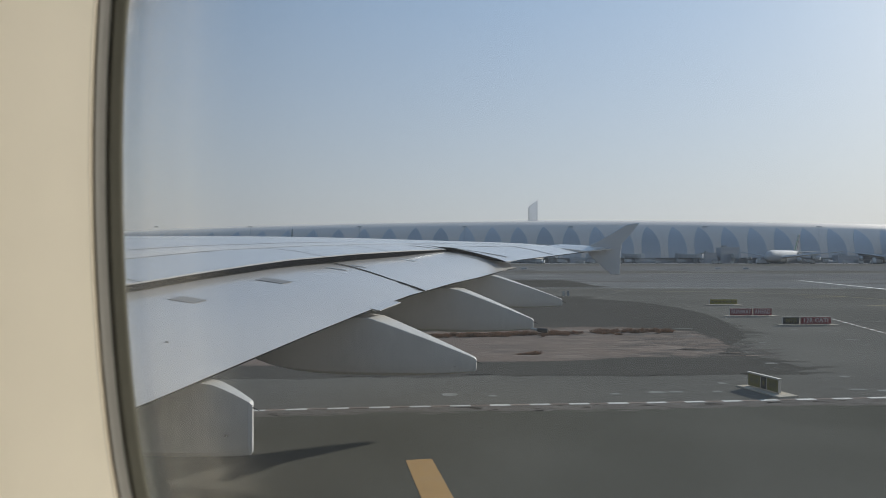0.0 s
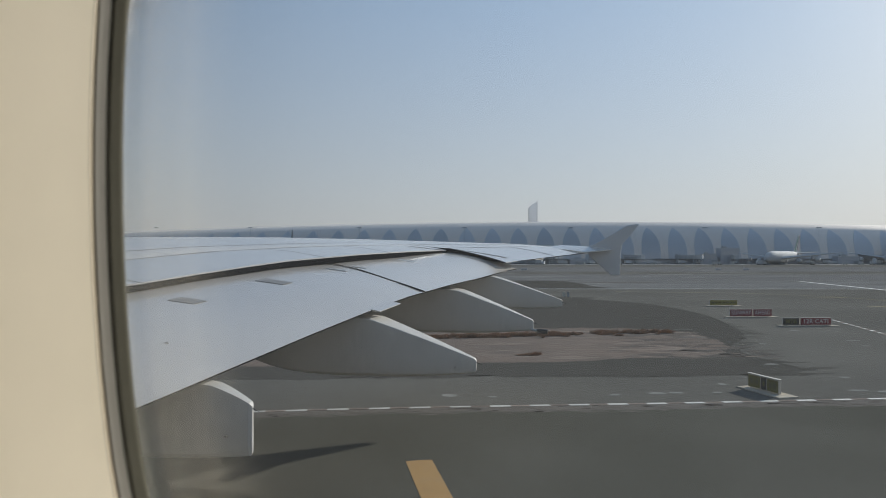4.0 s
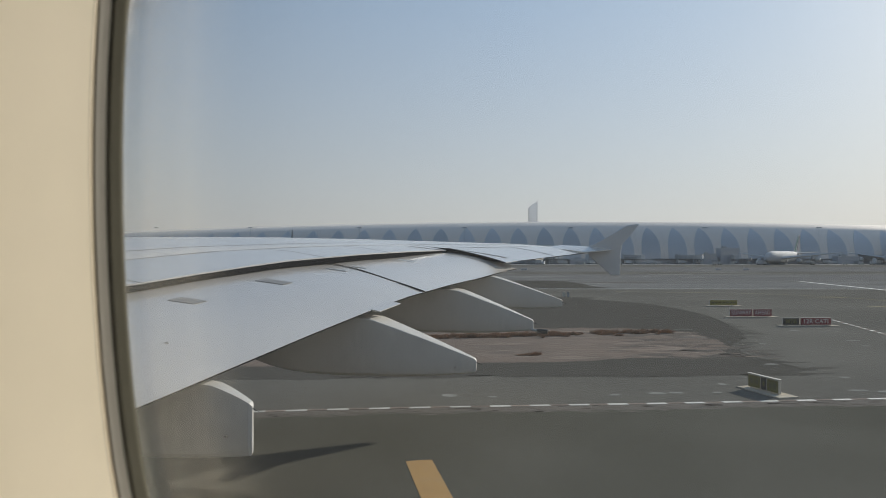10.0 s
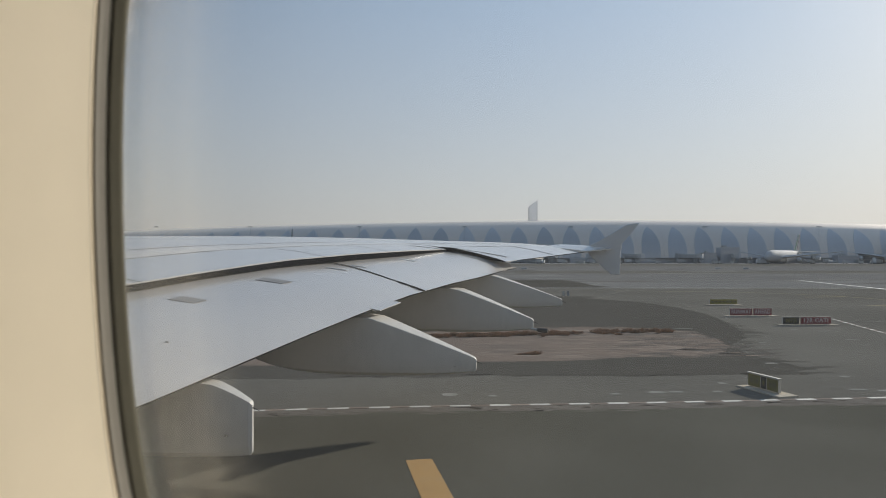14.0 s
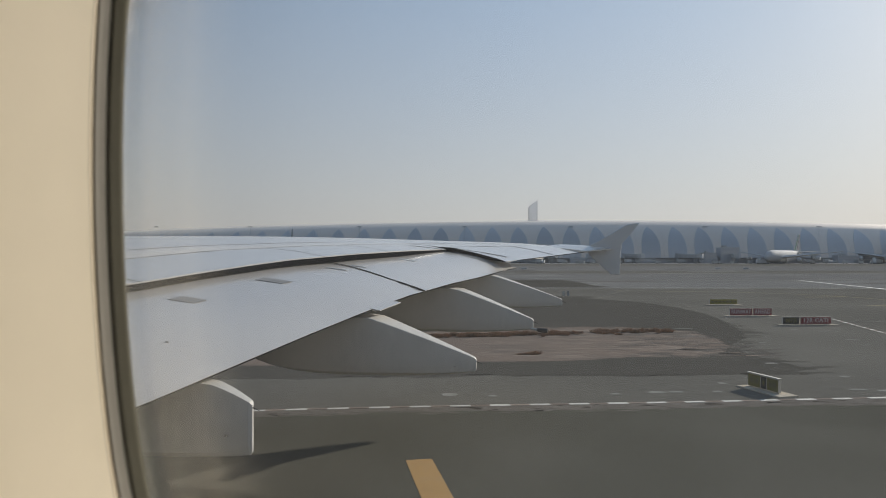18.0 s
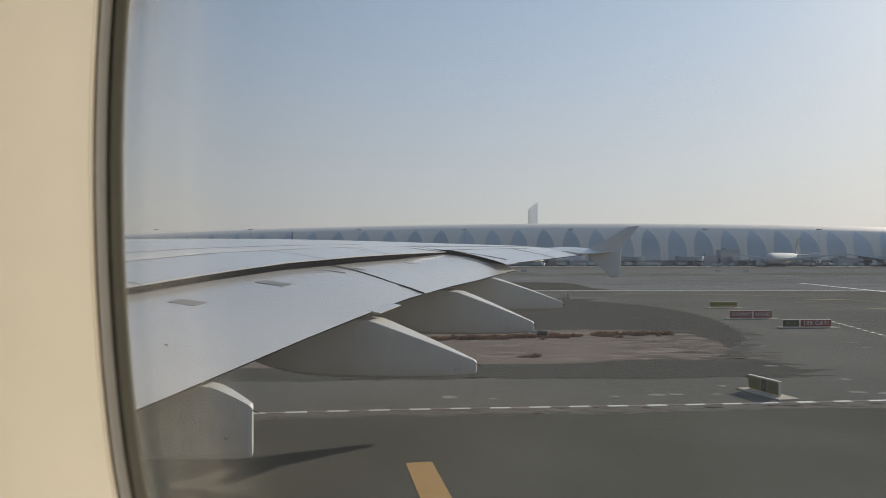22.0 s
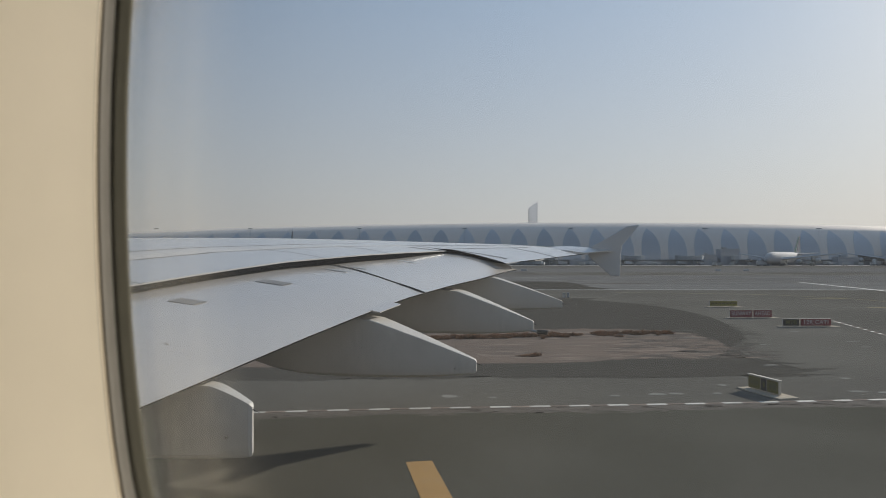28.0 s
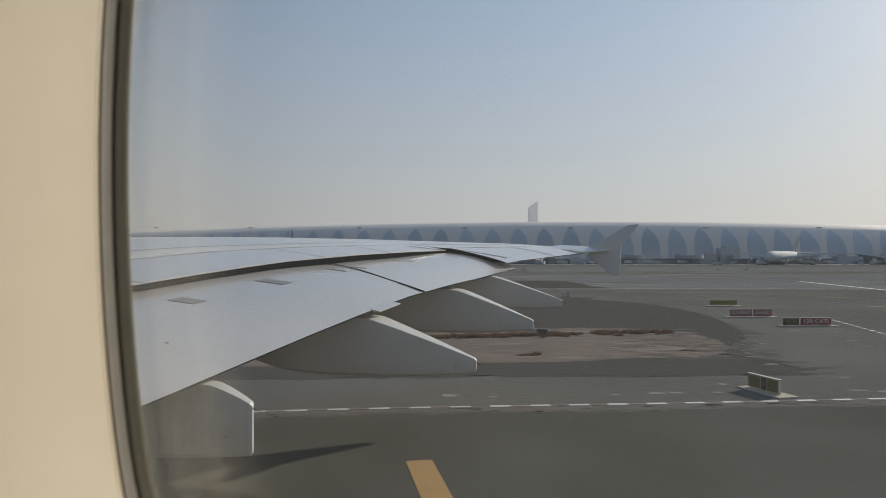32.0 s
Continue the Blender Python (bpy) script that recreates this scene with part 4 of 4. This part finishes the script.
part("end_rim", loft([[vault(0, math.pi * j / 20, o) + Vector((dx, 0, 0)) for o, dx in ((0.0, 0.0), (0.0, -4.0), (1.2, -4.0), (1.2, 0.0))] for j in range(21)]), PALE, hall_two)
for j in range(1, 12):
    y = -46 + 92 * j / 12
    part("mullion", box(0.5, 0.5, 30 * math.sqrt(1 - (y / 46) ** 2), (-2.6, y, 0)), PALE, hall_two)
for x in range(14, 410, 14):
    part("roof_rib", loft([[vault(x + dx, math.pi * j / 20, o) for dx, o in ((-0.5, 0.0), (-0.4, 0.7), (0.4, 0.7), (0.5, 0.0))] for j in range(21)]), CLAD, hall_two)


def hotel(m, wide, floors, label):
    h = thing("airport_hotel", label, "building", "airport hotels", m)
    part("wall", box(wide, 18, floors * 3.4, (0, 0, 0), 0.15), HOTEL, h)
    part("roof", box(wide + 1.5, 19.5, 1.2, (0, 0, floors * 3.4), 0.1), PALE, h)
    part("roof_plant", box(wide * 0.3, 8, 3.2, (wide * 0.1, 0, floors * 3.4 + 1.2), 0.1), PODIUM, h)
    me = box(wide * 0.94 / 9 - 1.0, 0.3, 1.7)
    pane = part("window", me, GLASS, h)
    pane.matrix_basis = pose(-wide * 0.47 + wide * 0.94 / 18, -9.1, 1.2)
    for f in range(floors):
        part("ledge", box(wide + 0.4, 0.5, 0.25, (0, -9.1, f * 3.4 + 3.2)), PALE, h)
        for c in range(9):
            if f or c:
                share("window", pane.data, h, pose(-wide * 0.47 + wide * 0.94 * (c + 0.5) / 9, -9.1, f * 3.4 + 1.2))
    return h


hotel(pose(-640, 1010, 0, 0, 0, -20), 58, 11, "white many-storey hotel block with rows of windows")
hotel(pose(-575, 1040, 0, 0, 0, -20), 52, 9, "grey-white lower hotel block with rows of windows")

# ---------------------------------------------------------------- distance
tower = thing("skyscraper", "slender pale glass skyscraper with a slanted top, far off", "skyscraper")
TWX, TWY = 385.0, 3000.0
# front face turned to mirror brighter sky, which pales it like haze
plan = [(-18, 0, 216), (18, 32, 242), (8, 58, 235), (-22, 24, 213)]
bm = bmesh.new()
low = [bm.verts.new((TWX + x, TWY + y, 0)) for x, y, z in plan]
high = [bm.verts.new((TWX + x, TWY + y, z)) for x, y, z in plan]
bm.faces.new(high)
for i in range(4):
    bm.faces.new((low[i], low[(i + 1) % 4], high[(i + 1) % 4], high[i]))
part("shaft", bm, TOWERM, tower)
part("fin", loft([[Vector((TWX + 17 + a, TWY + 30.5 + d, z)) for a, z in ((0, 0), (2.0, 0), (2.0, 246), (0, 244))] for d in (0, 3)]), TOWERM, tower)
mast = thing("lattice_mast", "thin far radio mast in the haze", "mast")
part("pole", rod((1100, 2000, 0), (1100, 2000, 152), 0.35, 0.15, 6), PALE, mast)
part("cross_arm", box(3, 0.5, 0.5, (1100, 2000, 112)), PALE, mast)


def light_mast(x, y, h):
    m = thing("apron_light_mast", "tall thin steel apron light mast with a flat lamp crown", "light mast", "apron light masts", pose(x, y, 0))
    part("pole", rod((0, 0, 0), (0, 0, h), 0.14, 0.08, 8), STEEL, m)
    part("lamp_crown", box(3.6, 2.4, 0.8, (0, 0, h - 0.4), 0.25), STEEL, m)
    return m


first_mast = light_mast(-226, 560, 29.0)
for x in (-152, -66, 17, 101, 207, 297, 392):
    copy_thing(first_mast, pose(x, 560, 0))


# ---------------------------------------------------------------- parked airliners
def airliner(m, label, tail=True):
    """A four-engined double-deck airliner, nose along local -y."""
    a = thing("parked_airliner", label, "airliner", "parked airliners", m)
    rings = []
    for t, r, z in ((0, 0.2, 4.4), (0.8, 1.4, 4.6), (2.5, 2.6, 5.0), (6, 3.6, 5.6), (12, 4.1, 6.0), (45, 4.1, 6.0), (56, 3.4, 6.6), (66, 1.7, 7.6), (71, 0.4, 8.4)):
        rings.append([Vector((r * 0.88 * math.cos(q * math.pi / 8), t, z + r * 1.08 * math.sin(q * math.pi / 8))) for q in range(16)])
    part("fuselage", loft(rings), PLANE, a, smooth=True)
    for s in (-1, 1):
        part("wing", loft([[Vector((s * x, y, z)) for y, z in ((le, zz), (le + 0.2 * c, zz + 0.09 * c), (le + c, zz), (le + 0.4 * c, zz - 0.06 * c))] for x, le, c, zz in ((2.5, 20, 17, 4.6), (14, 28.5, 10, 6.2), (39, 44, 4, 9.4))]), PLANE, a)
        part("tailplane", loft([[Vector((s * x, y, z)) for y, z in ((le, zz), (le + 0.3 * c, zz + 0.06 * c), (le + c, zz), (le + 0.3 * c, zz - 0.06 * c))] for x, le, c, zz in ((1, 59, 9, 8.6), (15, 68, 3.5, 9.8))]), PLANE, a)
        for x, y in ((14.5, 24.5), (25.5, 31.5)):
            part("engine", loft([[Vector((s * x + r * math.cos(q * math.pi / 6), y + t, 3.2 + (x - 14) * 0.08 + r * math.sin(q * math.pi / 6))) for q in range(12)] for t, r in ((0, 1.45), (0.5, 1.6), (2.5, 1.6), (5, 1.1), (6, 0.7))]), PALE, a, smooth=True)
    fin = lambda z: (56 + (z - 9) * 0.85, 68.5 + (z - 9) * 0.28)
    part("tail_fin", loft([[Vector((dx, y, z)) for y, z in ((fin(9)[0], 9), (fin(9)[1], 9), (fin(23.5)[1], 23.5), (fin(23.5)[0], 23.5))] for dx in (-0.25, 0.25)]), PLANE, a)
    for mat, t0, t1 in ((TAILGREEN, 0.10, 0.34), (TAILBLACK, 0.52, 0.66), (TAILRED, 0.90, 0.96)):
        for s in (-1, 1):
            pts = []
            for z, e in ((10.5, 0), (22.8, 0.08)):
                f0, f1 = fin(z)
                pts.append((f0 + (f1 - f0) * min(t0 + e, 1), z))
                pts.append((f0 + (f1 - f0) * min(t1 + e, 1), z))
            part("tail_stripe", loft([[Vector((s * dx, y, z)) for y, z in (pts[0], pts[1], pts[3], pts[2])] for dx in (0.26, 0.29)]), mat, a)
    for x, y in ((0, 6), (-3, 33), (3, 33), (-2, 37), (2, 37)):
        part("landing_gear", rod((x, y, 0.0), (x, y, 3.5), 0.5, 0.4, 8), STEEL, a)
    return a


plane = airliner(pose(239, 525, 0, 0, 0, -45), "white double-deck airliner with striped tail parked by the concourse")
copy_thing(plane, pose(333, 532, 0, 0, 0, -45))
copy_thing(plane, pose(-117, 527, 0, 0, 0, 196))



# ---------------------------------------------------------------- apron equipment
def jet_bridge(m):
    b = thing("jet_bridge", "pale enclosed passenger jet bridge on a wheeled column", "jet bridge", "jet bridges", m)
    part("tunnel", box(3.0, 22, 3.0, (0, 0, 4.3), 0.15), PALE, b)
    part("rotunda", rod((0, 11, 3.9), (0, 11, 8.0), 2.6, n=14), PALE, b)
    part("column", rod((0, 11, 0), (0, 11, 4.0), 0.9, n=10), STEEL, b)
    part("cab", box(4.2, 4.0, 3.6, (0.4, -11.5, 4.1), 0.3, 20), PALE, b)
    part("leg", box(3.6, 0.8, 4.4, (0, -6, 0), 0.05), STEEL, b)
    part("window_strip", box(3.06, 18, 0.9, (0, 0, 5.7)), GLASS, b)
    return b


def service_truck(m):
    b = thing("service_truck", "small pale airport service truck on the apron", "truck", "service trucks", m)
    part("cargo_box", box(2.5, 5.0, 2.4, (0, 1.2, 0.9), 0.08), PALE, b)
    part("cab", box(2.3, 1.9, 1.9, (0, -2.4, 0.6), 0.2), PALE, b)
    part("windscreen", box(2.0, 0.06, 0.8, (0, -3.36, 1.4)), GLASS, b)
    for x in (-1.05, 1.05):
        for y in (-2.3, 2.4):
            part("wheel", rod((x - 0.15, y, 0.5), (x + 0.15, y, 0.5), 0.5, n=12), BLACK, b)
    return b


bridge = jet_bridge(HALL @ pose(-46, -24, 0, 0, 0, 25))
truck = service_truck(HALL @ pose(-130, -60, 0, 0, 0, 80))
rng = random.Random(5)
for i in range(38):
    copy_thing(bridge, HALL @ pose(-920 + 36.5 * i + rng.uniform(-6, 6), -24, 0, 0, 0, rng.choice((-28, -14, 18, 30))))
for i in range(40):
    copy_thing(truck, HALL @ pose(-560 + 23 * i + rng.uniform(-8, 8), rng.uniform(-70, -20), 0, 0, 0, rng.uniform(60, 120)))


def ground_cart(m):
    b = thing("baggage_cart", "small pale covered baggage cart on the apron", "cart", "baggage carts", m)
    part("bed", box(1.6, 3.2, 0.3, (0, 0, 0.45), 0.04), STEEL, b)
    part("cover", box(1.6, 3.1, 1.5, (0, 0, 0.75), 0.12), PALE, b)
    for y in (-1.1, 1.1):
        part("axle", rod((-0.8, y, 0.3), (0.8, y, 0.3), 0.3, n=10), BLACK, b)
    return b


cart = ground_cart(HALL @ pose(-60, -30, 0, 0, 0, 85))
for i in range(100):
    copy_thing(cart, HALL @ pose(-420 + 7 * i + rng.uniform(-6, 6), rng.uniform(-62, -16), 0, 0, 0, rng.uniform(70, 110)))


def apron_block(m, wide, deep, high):
    """A low gate house: body, roof slab, a band of windows and a roller door."""
    b = thing("gate_house", "low pale gate house at the foot of the concourse", "gate house", "gate houses", m)
    part("wall", box(wide, deep, high, (0, 0, 0), 0.1), PODIUM, b)
    part("roof", box(wide + 0.8, deep + 0.8, 0.5, (0, 0, high), 0.1), PALE, b)
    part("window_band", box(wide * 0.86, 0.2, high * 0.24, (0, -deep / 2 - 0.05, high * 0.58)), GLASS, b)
    part("roller_door", box(3.6, 0.2, high * 0.42, (wide * 0.3, -deep / 2 - 0.06, 0)), STEEL, b)
    part("roof_plant", box(wide * 0.2, deep * 0.4, 1.6, (-wide * 0.2, 0, high + 0.5), 0.1), PALE, b)
    return b


for i in range(26):
    apron_block(HALL @ pose(-860 + 53 * i + rng.uniform(-9, 9), -15 - rng.uniform(0, 3), 0), rng.uniform(10, 22), 9, rng.uniform(3.4, 6.0))

apron_block(pose(232, 578, 0, 0, 0, -1.2), 15, 10, 12.5)
apron_block(pose(215, 574, 0, 0, 0, -1.2), 10, 9, 8)

# ---------------------------------------------------------------- airfield signs


def airfield_sign(x, y, turn, height, panels, label, gap=0.06, foot=0.20, cap=False, thick=0.22):
    """Panels: (width, face material, text, letter material, unreadable)."""
    s = thing("airfield_sign", label, "sign", "", pose(x, y, 0, 0, 0, turn))
    total = sum(p[0] for p in panels) + gap * (len(panels) - 1)
    part("slab", box(total + 0.9, 1.05, 0.10, (0.15, 0, -0.04), 0.02), SLAB, s)
    if cap:
        part("top_cap", box(total + 0.06, thick + 0.05, 0.05, (0, 0, foot + height), 0.012), SIGNCAP, s)
    u = -total / 2
    for width, face, text, ink, bars in panels:
        c = u + width / 2
        body = part("panel", box(width, thick, height, (c, 0, foot), 0.015), SIGNCAP if cap else SIGNFRAME, s)
        for side in (-1, 1):
            part("face", box(width - 0.05, 0.012, height - 0.05, (c, side * (thick / 2 + 0.002), foot + 0.025)), face, s)
        if text:
            t = lettering(text, height * 0.60, ink, s, pose(c, -thick / 2 - 0.014, foot + height / 2, 90, 0, 0))
            t.scale.x = min(1.0, (width - 0.3) / max(t.dimensions.x, 0.01))
        if bars:
            n = bars
            for i in range(n):
                bw = (width - 0.22) / n
                for side in (-1, 1):
                    part("writing_bar", box(bw * 0.62, 0.008, height * 0.34, (c - (width - 0.22) / 2 + bw * (i + 0.5), side * (thick / 2 + 0.011), foot + height * 0.33)), ink, s)
        for lx in (c - width * 0.3, c + width * 0.3):
            part("leg", box(0.09, 0.09, foot + 0.04, (lx, 0, 0.0)), STEEL, s)
        u += width + gap
    return s


airfield_sign(33.85, 66.1, 2, 0.66, [(1.55, BLACKFACE, "M7B", BOXYELLOW, 0), (2.92, RED, "12R CATI", SIGNWHITE, 0)], "black and red holding position sign on a concrete slab", gap=0.11, foot=0.10)
airfield_sign(32.8, 75.7, 2, 0.76, [(2.42, RED, "RUNWAY", SIGNWHITE, 0), (2.0, RED, "AHEAD", SIGNWHITE, 0)], "red runway warning sign in two panels on a concrete slab", gap=0.10, foot=0.10)
airfield_sign(36.5, 92.4, 2, 0.66, [(3.6, SIGNYELLOW, "", SIGNTEXT, 7)], "yellow direction sign with dark writing on a concrete slab", foot=0.14)
airfield_sign(15.4, 34.05, -76, 0.62, [(0.92, BOXYELLOW, "", SIGNTEXT, 2), (0.42, BLACKFACE, "", BOXYELLOW, 1), (0.80, BOXYELLOW, "", SIGNTEXT, 2)], "low yellow and black taxiway sign near the kerb", gap=0.0, foot=0.09, cap=True, thick=0.15)


def runway_board(m):
    b = thing("runway_board", "small dark distance board beside the far runway", "board", "runway boards", m)
    part("board", box(2.6, 0.25, 0.6, (0, 0, 0.25), 0.03), PODIUM, b)
    for x in (-0.9, 0.9):
        part("leg", box(0.1, 0.1, 0.3, (x, 0, 0)), STEEL, b)
    return b


board = runway_board(pose(126.5, 326, 0))
for x, y in ((137.7, 322), (37, 324)):
    copy_thing(board, pose(x, y, 0))


marker = thing("runway_marker_box", "small white marker box beside the far taxiway", "marker", at=pose(19.8, 114.0, 0))
part("body", box(0.45, 0.4, 0.75, (-0.35, 0, 0), 0.04), SIGNFRAME, marker)
part("cabinet", box(0.4, 0.4, 0.8, (0.3, 0, 0), 0.04), STEEL, marker)


# ---------------------------------------------------------------- guard lamps and stop bar lamps
def guard_lamp(m):
    g = thing("runway_guard_lamp", "yellow twin runway guard lamp on a short post", "lamp", "runway guard lamps", m)
    part("post", rod((0, 0, 0), (0, 0, 0.36), 0.05), STEEL, g)
    part("foot", box(0.9, 0.5, 0.06, (0, 0, -0.02), 0.01), SLAB, g)
    for x in (-0.2, 0.2):
        body = part("housing", rod((x, 0.12, 0.42), (x, -0.10, 0.41), 0.10, 0.12, 12), LAMPBODY, g)
        part("lens", rod((x, -0.101, 0.41), (x, -0.115, 0.41), 0.09, n=12), LAMPYELLOW, body)
    return g


def stop_lamp(m):
    g = thing("stop_bar_lamp", "small red stop bar lamp standing on the asphalt", "lamp", "stop bar lamps", m)
    part("post", rod((0, 0, 0), (0, 0, 0.3), 0.05), LAMPBODY, g)
    part("housing", rod((0, 0, 0.25), (0, 0, 0.42), 0.11, 0.09, 12), BLACK, g)
    part("lens", rod((0, -0.07, 0.34), (0, -0.12, 0.34), 0.075, n=12), LAMPRED, g)
    return g


guard_lamp(pose(49.57, 71.45, 0))
lamp = stop_lamp(pose(53.27, 71.62, 0))
copy_thing(lamp, pose(56.86, 71.79, 0))


# ---------------------------------------------------------------- dry brush on the island
def brush(x0, x1, y0, slope, n, seed, spread, tall):
    """n rounded clumps of thin dry twigs along a line."""
    r = random.Random(seed)
    verts, faces = [], []
    for i in range(n):
        cx = r.uniform(x0, x1)
        if noise.noise(Vector((cx * 0.45, seed, 0))) < r.uniform(-0.6, -0.1):
            continue
        cy = y0 + slope * (cx - x0) + r.gauss(0, spread)
        rx, ry, h = r.uniform(0.2, 0.8), r.uniform(0.2, 0.5), tall * r.uniform(0.25, 1.0)
        for _ in range(int(300 * rx)):
            a, q = r.uniform(0, 2 * math.pi), math.sqrt(r.random())
            x, y = cx + rx * q * math.cos(a) * 0.6, cy + ry * q * math.sin(a) * 0.6
            top = h * math.sqrt(1 - 0.8 * q * q) * r.uniform(0.6, 1.1)
            lx, ly = rx * q * math.cos(a) * 0.3 + r.gauss(0, 0.05), ry * q * math.sin(a) * 0.3 + r.gauss(0, 0.05)
            k, b = len(verts), r.uniform(0, math.pi)
            dx, dy = 0.010 * math.cos(b), 0.010 * math.sin(b)
            verts += [(x - dx, y - dy, 0.01), (x + dx, y + dy, 0.01), (x + lx, y + ly, top), (x + lx * 0.5 + dx, y + ly * 0.5 + dy, top * 0.6)]
            faces += [(k, k + 1, k + 3, k + 2)]
    me = bpy.data.meshes.new("dry_brush")
    me.from_pydata(verts, [], faces)
    me.materials.append(BRUSH)
    return tagged(new("dry_brush", me), "band of dry brown desert brush along the sandy island", "brush", kind="stuff")


brush(-60, 19.6, 45.4, 0.19, 900, 3, 0.55, 0.44)
brush(4.9, 6.5, 46.9, 0, 9, 7, 0.25, 0.3)
